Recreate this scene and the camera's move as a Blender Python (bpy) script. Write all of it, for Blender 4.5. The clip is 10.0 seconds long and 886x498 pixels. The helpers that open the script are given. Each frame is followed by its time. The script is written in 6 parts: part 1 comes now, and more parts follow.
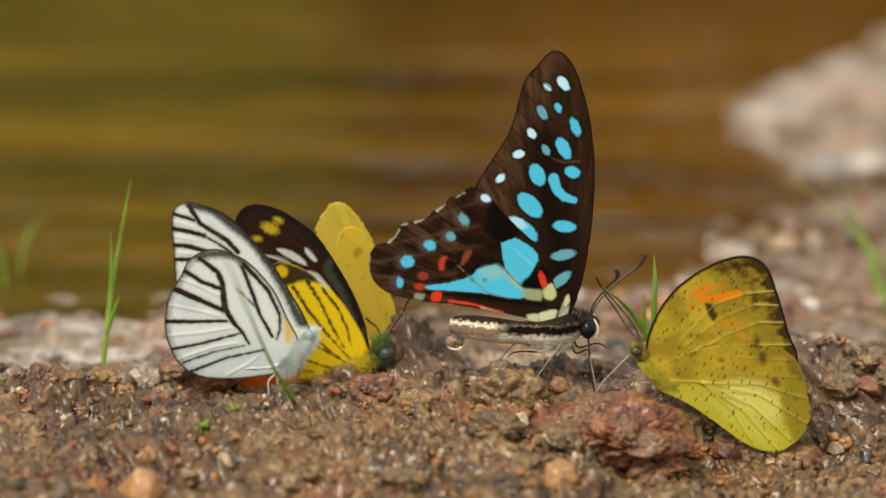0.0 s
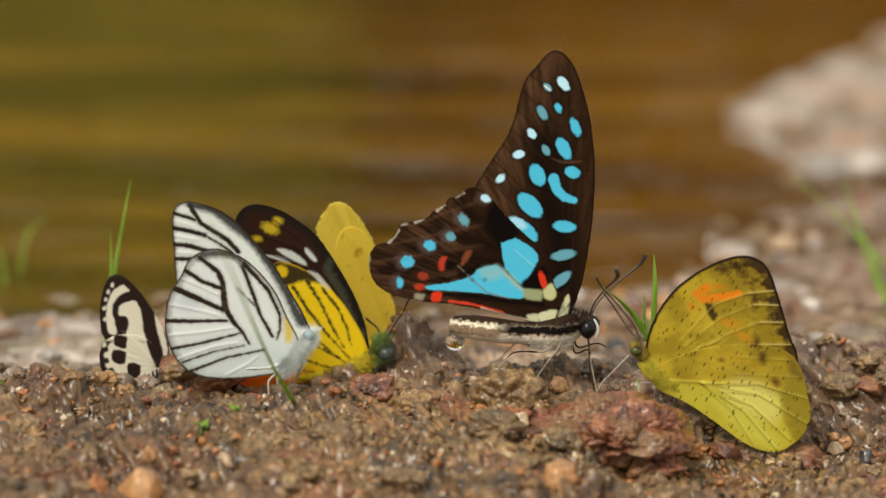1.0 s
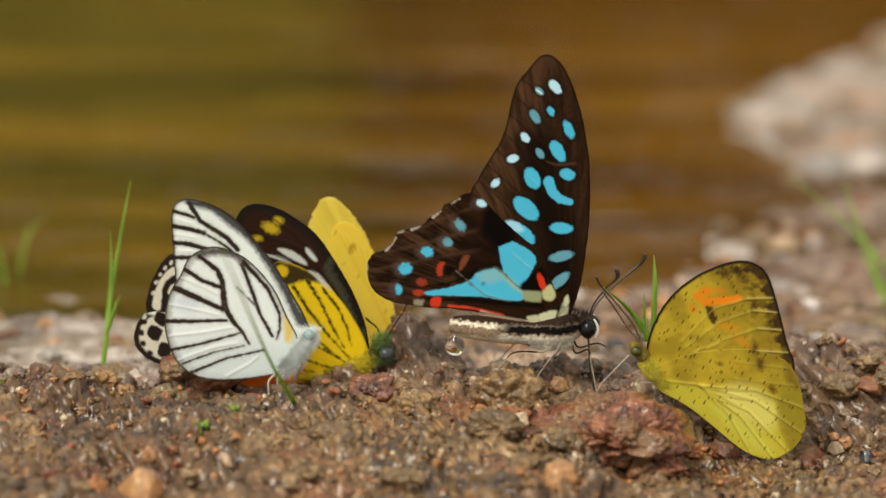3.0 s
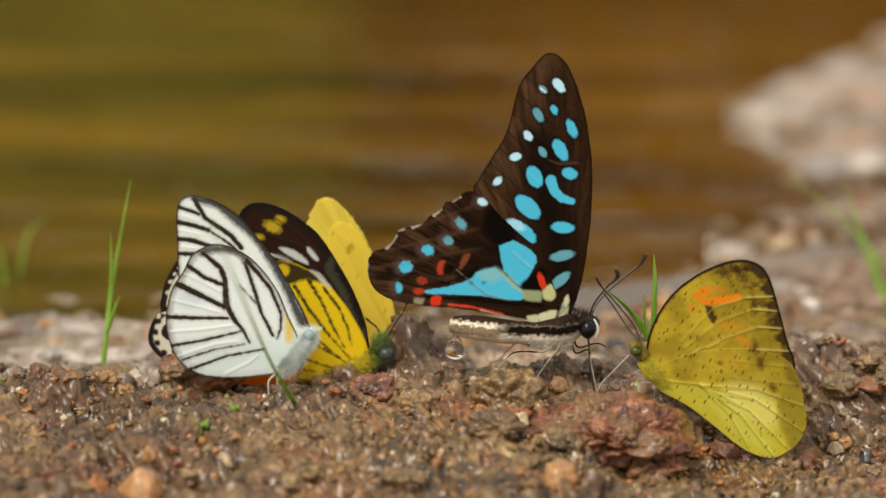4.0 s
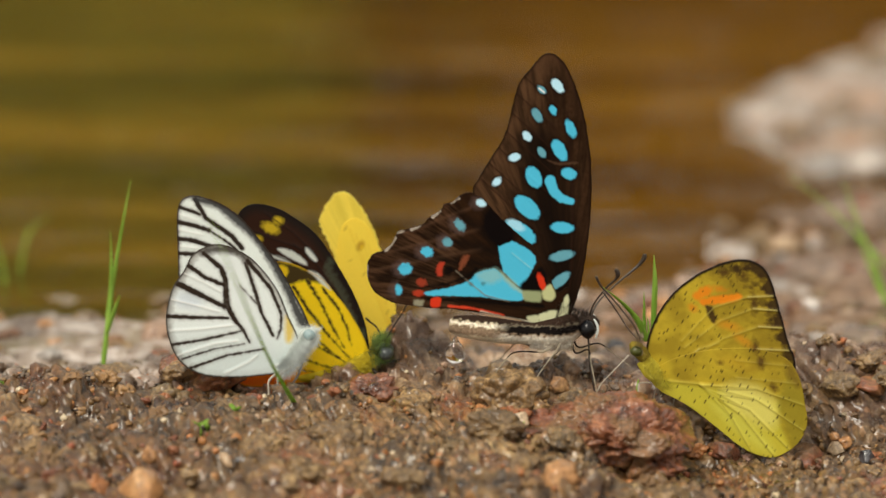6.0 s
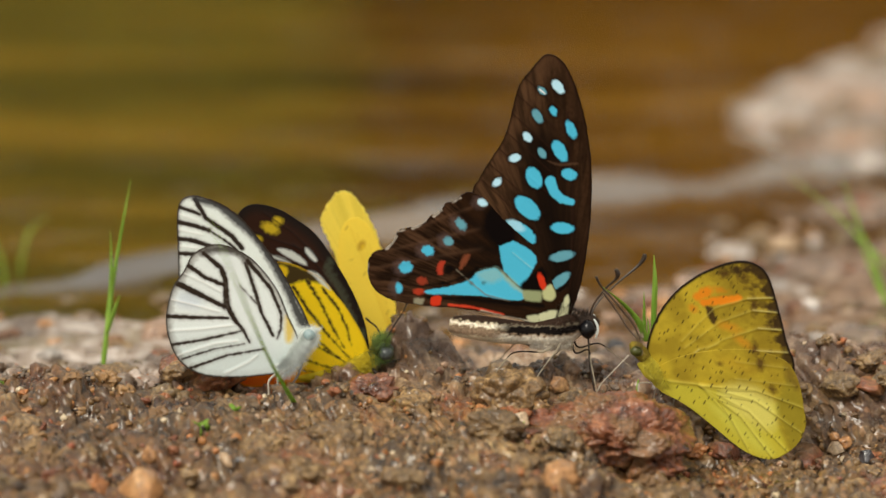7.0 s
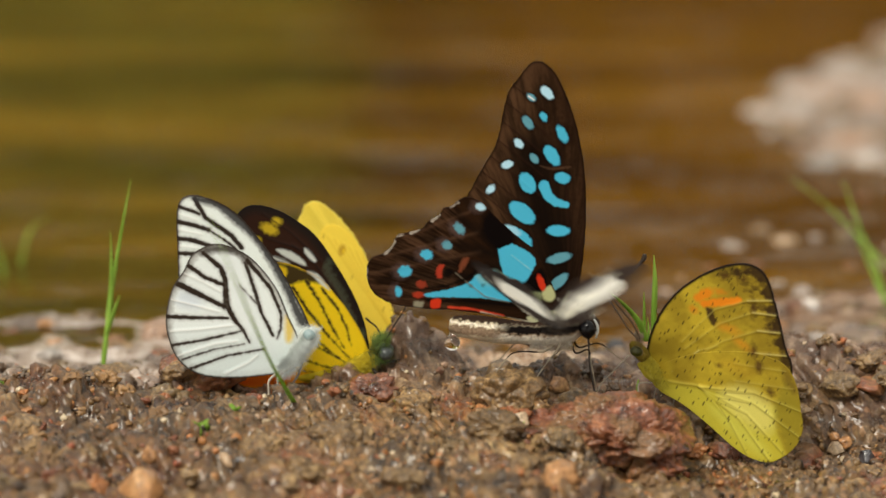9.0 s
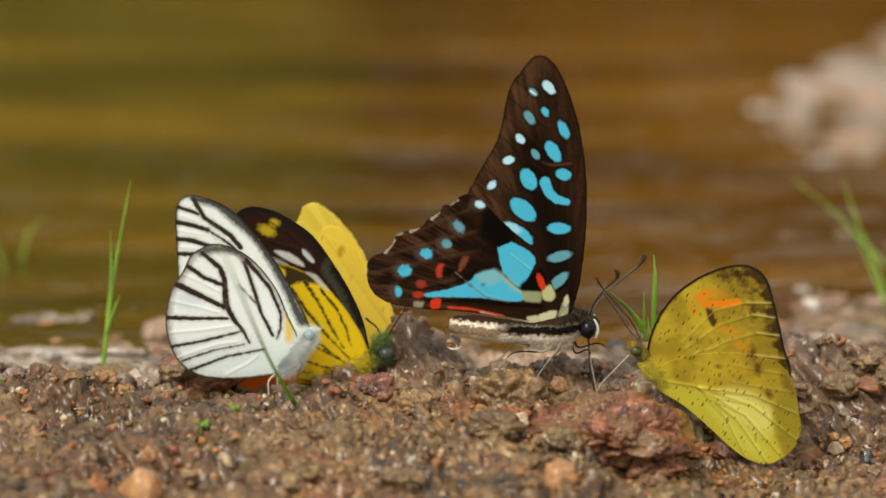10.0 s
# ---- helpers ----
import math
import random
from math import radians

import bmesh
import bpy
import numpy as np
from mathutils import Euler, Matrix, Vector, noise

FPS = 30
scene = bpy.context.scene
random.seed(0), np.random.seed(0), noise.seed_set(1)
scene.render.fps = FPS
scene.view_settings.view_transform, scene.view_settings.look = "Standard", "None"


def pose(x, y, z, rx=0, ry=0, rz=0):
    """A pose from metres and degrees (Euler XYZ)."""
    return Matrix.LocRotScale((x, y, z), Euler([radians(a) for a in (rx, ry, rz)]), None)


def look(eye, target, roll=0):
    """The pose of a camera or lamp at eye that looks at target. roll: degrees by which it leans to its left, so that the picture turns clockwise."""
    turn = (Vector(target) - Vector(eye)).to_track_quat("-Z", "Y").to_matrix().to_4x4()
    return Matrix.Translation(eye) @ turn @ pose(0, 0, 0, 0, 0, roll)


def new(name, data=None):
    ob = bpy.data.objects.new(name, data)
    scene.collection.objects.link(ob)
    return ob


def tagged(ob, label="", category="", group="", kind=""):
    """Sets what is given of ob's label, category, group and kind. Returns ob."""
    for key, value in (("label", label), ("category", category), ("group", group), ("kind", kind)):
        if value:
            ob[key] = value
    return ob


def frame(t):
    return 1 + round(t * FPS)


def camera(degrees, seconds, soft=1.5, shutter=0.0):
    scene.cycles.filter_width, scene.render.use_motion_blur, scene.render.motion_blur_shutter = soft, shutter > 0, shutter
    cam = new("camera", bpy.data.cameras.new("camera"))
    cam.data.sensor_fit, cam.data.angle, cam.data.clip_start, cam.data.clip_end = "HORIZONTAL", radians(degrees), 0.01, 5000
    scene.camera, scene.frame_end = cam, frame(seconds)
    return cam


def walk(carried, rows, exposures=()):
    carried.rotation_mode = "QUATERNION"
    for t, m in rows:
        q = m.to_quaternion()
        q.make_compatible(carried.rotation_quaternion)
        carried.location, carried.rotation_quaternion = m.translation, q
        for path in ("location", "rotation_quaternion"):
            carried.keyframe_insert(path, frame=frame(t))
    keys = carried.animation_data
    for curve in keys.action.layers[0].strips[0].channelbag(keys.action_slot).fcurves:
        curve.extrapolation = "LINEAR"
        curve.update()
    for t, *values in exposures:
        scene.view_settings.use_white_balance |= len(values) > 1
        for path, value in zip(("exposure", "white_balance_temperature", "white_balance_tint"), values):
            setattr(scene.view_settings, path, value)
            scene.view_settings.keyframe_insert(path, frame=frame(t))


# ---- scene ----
# A puddling spot at the edge of a muddy pool. Drawing unit of the insects: U = 1/11.2 mm.
MM = 0.001
U = MM / 11.2
TILT = 11.0                      # the camera looks down by this many degrees
REACH = 0.8                      # metres from the lens to the insects
cam = camera(10.0, 10.0, soft=1.5, shutter=0.5)
cam.data.dof.use_dof = True
cam.data.dof.focus_distance = 0.80
cam.data.dof.aperture_fstop = 13.0
EYE = (0.0, -REACH * math.cos(radians(TILT)), 0.0225 + REACH * math.sin(radians(TILT)))
VIEW = look(EYE, (0.0, 0.0, 0.0225))
walk(cam, [(0.0, VIEW), (10.0, VIEW)])
scene.view_settings.exposure = -0.17

# ---- light ----
world = bpy.data.worlds.new("sky")
scene.world = world
world.use_nodes = True
wn = world.node_tree.nodes
sky = wn.new("ShaderNodeTexSky")
sky.sky_type = "NISHITA"
sky.sun_disc = False
sky.sun_elevation, sky.sun_rotation = radians(52), radians(212)
sky.dust_density = 7.0
sky.air_density = 0.8
wn["Background"].inputs["Strength"].default_value = 0.15
# a thin even cloud layer over the clear sky
cloud = wn.new("ShaderNodeMix")
cloud.data_type = "RGBA"
cloud.inputs[0].default_value = 0.8
cloud.inputs[7].default_value = (7.0, 6.55, 5.5, 1)
world.node_tree.links.new(sky.outputs[0], cloud.inputs[6])
world.node_tree.links.new(cloud.outputs[2], wn["Background"].inputs["Color"])
sun = new("sun", bpy.data.lights.new("sun", "SUN"))
sun.data.energy, sun.data.angle, sun.data.color = 3.0, radians(22), (1.0, 0.95, 0.82)
sun.matrix_world = look((-0.5, -0.8, 1.2), (0, 0, 0))


# ---- numeric helpers ----
def srgb(r, g, b):
    c = np.array([r, g, b], float) / 255
    return np.where(c < 0.04045, c / 12.92, ((c + 0.055) / 1.055) ** 2.4)


def hash2(i, j, seed):
    h = (i.astype(np.int64) * 374761393 + j.astype(np.int64) * 668265263 + seed * 974634777) & 0x7FFFFFFF
    h = ((h ^ (h >> 13)) * 1274126177) & 0x7FFFFFFF
    return ((h ^ (h >> 16)) & 0xFFFF) / 65535.0


def value_noise(x, y, seed=0):
    i, j = np.floor(x), np.floor(y)
    u, v = x - i, y - j
    u, v = u * u * u * (u * (u * 6 - 15) + 10), v * v * v * (v * (v * 6 - 15) + 10)
    a, b = hash2(i, j, seed), hash2(i + 1, j, seed)
    c, d = hash2(i, j + 1, seed), hash2(i + 1, j + 1, seed)
    return (a + (b - a) * u) * (1 - v) + (c + (d - c) * u) * v


def fbm(x, y, octaves=4, seed=0, gain=0.5):
    total, amp, norm = 0.0, 1.0, 0.0
    for k in range(octaves):
        ca, sa = math.cos(0.6 * k + seed), math.sin(0.6 * k + seed)
        f = 2.03 ** k
        total = total + amp * value_noise((x * ca - y * sa) * f + 13.7 * k, (x * sa + y * ca) * f - 7.1 * k, seed + k)
        norm += amp
        amp *= gain
    return total / norm


def cells(x, y, seed=0):
    """Distance to the nearest of a field of scattered points, and that point's own number."""
    i0, j0 = np.floor(x), np.floor(y)
    best = np.full(x.shape, 9.0)
    who = np.zeros(x.shape)
    for di in (-1, 0, 1):
        for dj in (-1, 0, 1):
            i, j = i0 + di, j0 + dj
            d = (i + hash2(i, j, seed) - x) ** 2 + (j + hash2(i, j, seed + 1) - y) ** 2
            near = d < best
            best = np.where(near, d, best)
            who = np.where(near, hash2(i, j, seed + 2), who)
    return np.sqrt(best), who


def smooth_loop(pts, n=8):
    """A closed smooth curve through the points."""
    p = np.array(pts, float)
    out = []
    for k in range(len(p)):
        a, b, c, d = p[k - 1], p[k], p[(k + 1) % len(p)], p[(k + 2) % len(p)]
        for t in np.arange(n) / n:
            out.append(0.5 * (2 * b + (c - a) * t + (2 * a - 5 * b + 4 * c - d) * t * t + (3 * b - a - 3 * c + d) * t ** 3))
    return np.array(out)


def seg_dist(P, a, b):
    a, b = np.array(a, float), np.array(b, float)
    ab = b - a
    t = np.clip(((P - a) @ ab) / max(ab @ ab, 1e-9), 0, 1)
    return np.hypot(*(P - a - t[:, None] * ab).T), t


def line_dist(P, pts):
    d = np.full(len(P), 1e9)
    for a, b in zip(pts[:-1], pts[1:]):
        d = np.minimum(d, seg_dist(P, a, b)[0])
    return d


def inside(P, loop):
    odd = np.zeros(len(P), bool)
    x, y = P[:, 0], P[:, 1]
    for a, b in zip(loop, np.roll(loop, -1, 0)):
        if a[1] != b[1]:
            cross = ((a[1] > y) != (b[1] > y)) & (x < (b[0] - a[0]) * (y - a[1]) / (b[1] - a[1]) + a[0])
            odd ^= cross
    return odd


def loop_dist(P, loop):
    """Signed distance to a closed curve, negative inside."""
    d = line_dist(P, list(loop) + [loop[0]])
    return np.where(inside(P, np.array(loop, float)), -d, d)


# ---- paint on wings: colour fields in drawing units ----
class Paint:
    def __init__(self, P, base, grain=0.12, seed=3):
        self.P = P
        self.col = np.tile(base, (len(P), 1))
        self.wob = (fbm(P[:, 0] / 5, P[:, 1] / 5, 3, seed) - 0.5)
        self.high = np.zeros(len(P))

    def put(self, dist, color, edge=2.0, strength=1.0, rough=3.0):
        m = np.clip(0.5 - (dist + self.wob * rough * 0.6) / edge, 0, 1)[:, None] * strength
        self.col = self.col * (1 - m) + np.array(color) * m
        return self

    def spot(self, x, y, a, b, turn, color, edge=2.5, strength=1.0, rough=4.0):
        c, s = math.cos(radians(turn)), math.sin(radians(turn))
        dx, dy = self.P[:, 0] - x, self.P[:, 1] - y
        q = np.hypot((dx * c + dy * s) / a, (dy * c - dx * s) / b)
        return self.put((q - 1) * min(a, b), color, edge, strength, rough)

    def patch(self, pts, color, edge=2.5, strength=1.0, rough=4.0):
        return self.put(loop_dist(self.P, smooth_loop(pts, 4)), color, edge, strength, rough)

    def vein(self, pts, width, color, edge=2.0, strength=1.0, rough=2.0, lift=0.0, w1=None):
        d = np.full(len(self.P), 1e9)
        n = len(pts) - 1
        w1 = width if w1 is None else w1
        for k, (a, b) in enumerate(zip(pts[:-1], pts[1:])):
            dd, t = seg_dist(self.P, a, b)
            w = width + (w1 - width) * (k + t) / n
            d = np.minimum(d, dd - w / 2)
        if lift:
            self.high += lift * np.exp(-(np.maximum(d + width / 2, 0) / 3.0) ** 2)
        return self.put(d, color, edge, strength, rough)

    def speckle(self, color, scale, share, strength=0.8, seed=5, keep=None):
        d, who = cells((self.P[:, 0] + 0.5 * self.P[:, 1]) / (scale * 0.75), (self.P[:, 1] - 0.35 * self.P[:, 0]) / (scale * 2.8), seed)
        m = (np.clip((0.08 + 0.12 * np.mod(who * 37.0, 1.0) - d) / 0.08, 0, 1) * (who < share) * strength)
        if keep is not None:
            m = m * keep
        self.col = self.col * (1 - m[:, None]) + np.array(color) * m[:, None]
        return self


# ---- mesh helpers ----
def link(name, me, mat, parent=None, label="", loc=(0, 0, 0)):
    ob = new(name, me)
    if mat is not None and not me.materials:
        me.materials.append(mat)
    ob.parent = parent
    ob.location = loc
    if label:
        tagged(ob, label)
    return ob


def mesh(name, verts, faces, smooth=True):
    me = bpy.data.meshes.new(name)
    verts = np.asarray(verts, np.float32)
    me.from_pydata(verts.tolist(), [], faces if isinstance(faces, list) else faces.tolist())
    if smooth:
        me.shade_smooth()
    return me


def part(name, bm, material, parent, label=""):
    me = bpy.data.meshes.new(name)
    bm.to_mesh(me)
    bm.free()
    me.shade_smooth()
    return link(name, me, material, parent, label)


def give_colour(me, col):
    at = me.color_attributes.new("pattern", "FLOAT_COLOR", "POINT")
    at.data.foreach_set("color", np.hstack([col, np.ones((len(col), 1))]).astype(np.float32).ravel())


STRETCH = 1.0 / math.cos(radians(TILT))


def wing_mesh(name, outline, hinge, paint, step=1.2, bow=0.0, fringe=0.0, seed=1, wide=1.0):
    """A thin wing in the xz plane with its hinge at the origin; outline in drawing units."""
    loop = smooth_loop(outline)
    if fringe:
        w = (fbm(loop[:, 0] / 3.0, loop[:, 1] / 3.0, 2, seed) - 0.5) * 2 * fringe
        nrm = np.roll(loop, -1, 0) - np.roll(loop, 1, 0)
        nrm = np.stack([nrm[:, 1], -nrm[:, 0]], 1) / (np.linalg.norm(nrm, axis=1)[:, None] + 1e-6)
        loop = loop + nrm * w[:, None]
    lo, hi = loop.min(0) - 2 * step, loop.max(0) + 2 * step
    nx, ny = int((hi[0] - lo[0]) / step) + 1, int((hi[1] - lo[1]) / step) + 1
    gx, gy = np.meshgrid(lo[0] + step * np.arange(nx), lo[1] + step * np.arange(ny))
    P = np.stack([gx.ravel(), gy.ravel()], 1)
    cen = np.stack([(gx[:-1, :-1] + step / 2).ravel(), (gy[:-1, :-1] + step / 2).ravel()], 1)
    ok = inside(cen, loop)
    idx = np.arange(nx * ny).reshape(ny, nx)
    quads = np.stack([idx[:-1, :-1].ravel(), idx[1:, :-1].ravel(), idx[1:, 1:].ravel(), idx[:-1, 1:].ravel()], 1)[ok]
    used, inv = np.unique(quads.ravel(), return_inverse=True)
    quads = inv.reshape(-1, 4)
    count = np.bincount(quads.ravel(), minlength=len(used))
    P = P[used]
    rim = np.where(count < 4)[0]
    best = np.full(len(rim), 1e9)
    spot = P[rim].copy()
    for a, b in zip(loop, np.roll(loop, -1, 0)):
        d, t = seg_dist(P[rim], a, b)
        near = d < best
        best[near] = d[near]
        spot[near] = (a + t[:, None] * (b - a))[near]
    P[rim] = spot
    pt = paint(P, loop)
    h = np.array(hinge, float)
    u, v = (P[:, 0] - h[0]) * wide, -(P[:, 1] - h[1])
    r = np.hypot(u, v)
    ripple = (fbm(P[:, 0] / 60, P[:, 1] / 60, 2, seed) - 0.5) * 0.7
    y = -(pt.high * 0.9 + ripple) * U * 1.0 + bow * (r / 300) ** 2 * MM
    me = mesh(name, np.stack([u * U, y, v * U * STRETCH], 1), quads)
    give_colour(me, np.clip(pt.col, 0.002, 1))
    return me


def tube_data(path, radii, sides=10, squash=1.0):
    """A round tapered body along a path of points (metres)."""
    path = [Vector(p) for p in path]
    verts, faces = [], []
    for k, p in enumerate(path):
        d = (path[min(k + 1, len(path) - 1)] - path[max(k - 1, 0)]).normalized()
        side = d.cross(Vector((0, 1, 0)))
        if side.length < 0.05:
            side = d.cross(Vector((1, 0, 0)))
        side.normalize()
        up = side.cross(d).normalized()
        for j in range(sides):
            a = 2 * math.pi * j / sides
            verts.append(p + (side * math.cos(a) + up * math.sin(a) * squash) * radii[k])
    n = len(path)
    for k in range(n - 1):
        for j in range(sides):
            a, b = k * sides + j, k * sides + (j + 1) % sides
            faces.append([a, b, b + sides, a + sides])
    faces.append(list(range(sides))[::-1])
    faces.append([(n - 1) * sides + j for j in range(sides)])
    return np.array([tuple(v) for v in verts]), faces


def curve_through(pts, n=6):
    """An open smooth run of points and radii (x, y, z, r)."""
    p = np.array(pts, float)
    out = []
    for k in range(len(p) - 1):
        a, b, c, d = p[max(k - 1, 0)], p[k], p[k + 1], p[min(k + 2, len(p) - 1)]
        for t in np.arange(n) / n:
            out.append(0.5 * (2 * b + (c - a) * t + (2 * a - 5 * b + 4 * c - d) * t * t + (3 * b - a - 3 * c + d) * t ** 3))
    out.append(p[-1])
    return np.array(out)


class Drawing:
    """Turns drawing units round a hinge into metres in the space of a thing whose base lies at (hx, base)."""

    def __init__(self, hx, base):
        self.hx, self.base = hx, base

    def __call__(self, x, y, depth=0.0):
        return ((x - self.hx) * U, depth * MM, -(y - self.base) * U * STRETCH)

    def tube(self, name, pts, mat, parent, label="", sides=10, squash=1.0, n=6, colour=None):
        """pts: x, y, depth in mm, radius in drawing units."""
        run = curve_through(pts, n)
        path = [self(x, y, d) for x, y, d, r in run]
        v, f = tube_data(path, [max(r, 0.3) * U for r in run[:, 3]], sides, squash)
        me = mesh(name, v, f)
        if colour is not None:
            w = np.stack([v[:, 0] / U + self.hx, self.base - v[:, 2] / (U * STRETCH), v[:, 1] / MM], 1)
            give_colour(me, colour(w))
        return link(name, me, mat, parent, label)

    def fur(self, name, pts, mat, parent, count, length, seed=1, lean=(0, 0), wide=0.5, label=""):
        """Short hairs standing on a tube of the same points."""
        rnd = random.Random(seed)
        run = curve_through(pts, 6)
        verts, faces = [], []
        for _ in range(count):
            x, y, d, r = run[rnd.randrange(len(run))]
            a = rnd.uniform(0, 2 * math.pi)
            base = Vector(self(x + rnd.uniform(-3, 3), y, d)) + Vector((0, -math.sin(a), math.cos(a))) * r * U * 0.92
            out = Vector((rnd.uniform(-0.6, 0.6) + lean[0], -math.sin(a) + rnd.uniform(-0.3, 0.3), math.cos(a) + lean[1] + rnd.uniform(-0.3, 0.3))).normalized()
            tip = base + out * length * U * rnd.uniform(0.5, 1.2)
            s = out.cross(Vector((rnd.uniform(-1, 1), rnd.uniform(-1, 1), rnd.uniform(-1, 1)))).normalized() * wide * U
            k = len(verts)
            verts += [tuple(base - s), tuple(base + s), tuple(tip)]
            faces.append([k, k + 1, k + 2])
        return link(name, mesh(name, verts, faces, False), mat, parent, label)


# ---- materials ----
def material(name):
    m = bpy.data.materials.new(name)
    m.use_nodes = True
    return m, m.node_tree.nodes, m.node_tree.links, m.node_tree.nodes["Principled BSDF"]


def noise_node(nodes, links, scale, detail=4.0, rough=0.55, coords=None, stretch=None):
    if coords == "place":
        src = nodes.new("ShaderNodeNewGeometry").outputs["Position"]
    else:
        src = nodes.new("ShaderNodeTexCoord").outputs["Object"]
    if stretch:
        mp = nodes.new("ShaderNodeMapping")
        mp.inputs["Scale"].default_value = stretch
        links.new(src, mp.inputs["Vector"])
        src = mp.outputs[0]
    n = nodes.new("ShaderNodeTexNoise")
    n.inputs["Scale"].default_value, n.inputs["Detail"].default_value, n.inputs["Roughness"].default_value = scale, detail, rough
    links.new(src, n.inputs["Vector"])
    return n


def ramp(nodes, links, src, stops):
    r = nodes.new("ShaderNodeValToRGB")
    e = r.color_ramp.elements
    while len(e) < len(stops):
        e.new(0.5)
    for el, (p, c) in zip(e, stops):
        el.position = p
        el.color = (*c, 1) if len(c) == 3 else c
    links.new(src, r.inputs[0])
    return r.outputs[0]


def mix_colour(nodes, links, a, b, f, mode="MIX"):
    m = nodes.new("ShaderNodeMix")
    m.data_type, m.blend_type = "RGBA", mode
    for s, v in ((m.inputs[6], a), (m.inputs[7], b), (m.inputs[0], f)):
        if hasattr(v, "is_linked"):
            links.new(v, s)
        elif isinstance(v, (int, float)):
            s.default_value = v
        else:
            s.default_value = (*v, 1)
    return m.outputs[2]


def bump(nodes, links, bsdf, height, strength, distance):
    b = nodes.new("ShaderNodeBump")
    b.inputs["Strength"].default_value, b.inputs["Distance"].default_value = strength, distance
    links.new(height, b.inputs["Height"])
    links.new(b.outputs[0], bsdf.inputs["Normal"])
    return b


def wing_material(name, through_light=0.25, rough=0.55, sheen=0.2):
    """Scaled wing membrane: its pattern, fine scale grain, and some light through it."""
    m, n, l, p = material(name)
    at = n.new("ShaderNodeAttribute")
    at.attribute_name = "pattern"
    g = noise_node(n, l, 9000, 2)
    tint = ramp(n, l, g.outputs[0], [(0.25, (0.93, 0.93, 0.93)), (0.75, (1.04, 1.04, 1.04))])
    c = mix_colour(n, l, at.outputs["Color"], tint, 1.0, "MULTIPLY")
    l.new(c, p.inputs["Base Color"])
    p.inputs["Roughness"].default_value = rough
    p.inputs["Specular IOR Level"].default_value = sheen
    bump(n, l, p, g.outputs[0], 0.12, 0.00004)
    tr = n.new("ShaderNodeBsdfTranslucent")
    l.new(c, tr.inputs["Color"])
    mx = n.new("ShaderNodeMixShader")
    mx.inputs[0].default_value = through_light
    l.new(p.outputs[0], mx.inputs[1])
    l.new(tr.outputs[0], mx.inputs[2])
    l.new(mx.outputs[0], n["Material Output"].inputs["Surface"])
    return m


def simple(name, dark, light, scale, rough=0.6, spec=0.3, relief=0.3, depth=0.0001, patterned=False, stretch=None):
    m, n, l, p = material(name)
    g = noise_node(n, l, scale, 5, 0.6, stretch=stretch)
    g2 = noise_node(n, l, scale * 0.13, 3)
    c = ramp(n, l, g.outputs[0], [(0.3, tuple(dark)), (0.7, tuple(light))])
    wide = ramp(n, l, g2.outputs[0], [(0.3, (0.72, 0.72, 0.72)), (0.7, (1.15, 1.15, 1.15))])
    c = mix_colour(n, l, c, wide, 1.0, "MULTIPLY")
    if patterned:
        at = n.new("ShaderNodeAttribute")
        at.attribute_name = "pattern"
        c = mix_colour(n, l, at.outputs["Color"], c, 1.0, "MULTIPLY")
    l.new(c, p.inputs["Base Color"])
    p.inputs["Roughness"].default_value = rough
    p.inputs["Specular IOR Level"].default_value = spec
    bump(n, l, p, g.outputs[0], relief, depth)
    return m


def stone_material(name, a, b, c, scale=260, rough=0.5, mud=0.0):
    """Mottled stone or hard clod: three tones, per-piece shift, pits."""
    m, n, l, p = material(name)
    g = noise_node(n, l, scale, 8, 0.65, "place")
    g2 = noise_node(n, l, scale * 4, 6, 0.7, "place")
    col = ramp(n, l, g.outputs[0], [(0.28, tuple(a)), (0.5, tuple(b)), (0.72, tuple(c))])
    fine = ramp(n, l, g2.outputs[0], [(0.3, (0.4, 0.39, 0.38)), (0.5, (0.92, 0.92, 0.92)), (0.7, (1.4, 1.38, 1.35))])
    g3 = noise_node(n, l, scale * 0.45, 4, 0.6, "place")
    col = mix_colour(n, l, col, srgb(124, 98, 62), ramp(n, l, g3.outputs[0], [(0.5, (0, 0, 0)), (0.58, (mud, mud, mud))]))
    col = mix_colour(n, l, col, fine, 1.0, "MULTIPLY")
    info = n.new("ShaderNodeObjectInfo")
    shift = ramp(n, l, info.outputs["Random"], [(0.0, (0.75, 0.78, 0.8)), (0.5, (1.0, 0.95, 0.9)), (1.0, (1.2, 1.15, 1.1))])
    col = mix_colour(n, l, col, shift, 1.0, "MULTIPLY")
    l.new(col, p.inputs["Base Color"])
    rr = ramp(n, l, g.outputs[0], [(0.35, (rough * 0.55,) * 3), (0.65, (min(rough * 1.4, 1),) * 3)])
    l.new(rr, p.inputs["Roughness"])
    p.inputs["Coat Weight"].default_value, p.inputs["Coat Roughness"].default_value, p.inputs["Coat IOR"].default_value = 0.7, 0.18, 1.4
    bump(n, l, p, g2.outputs[0], 0.6, 0.0005)
    return m


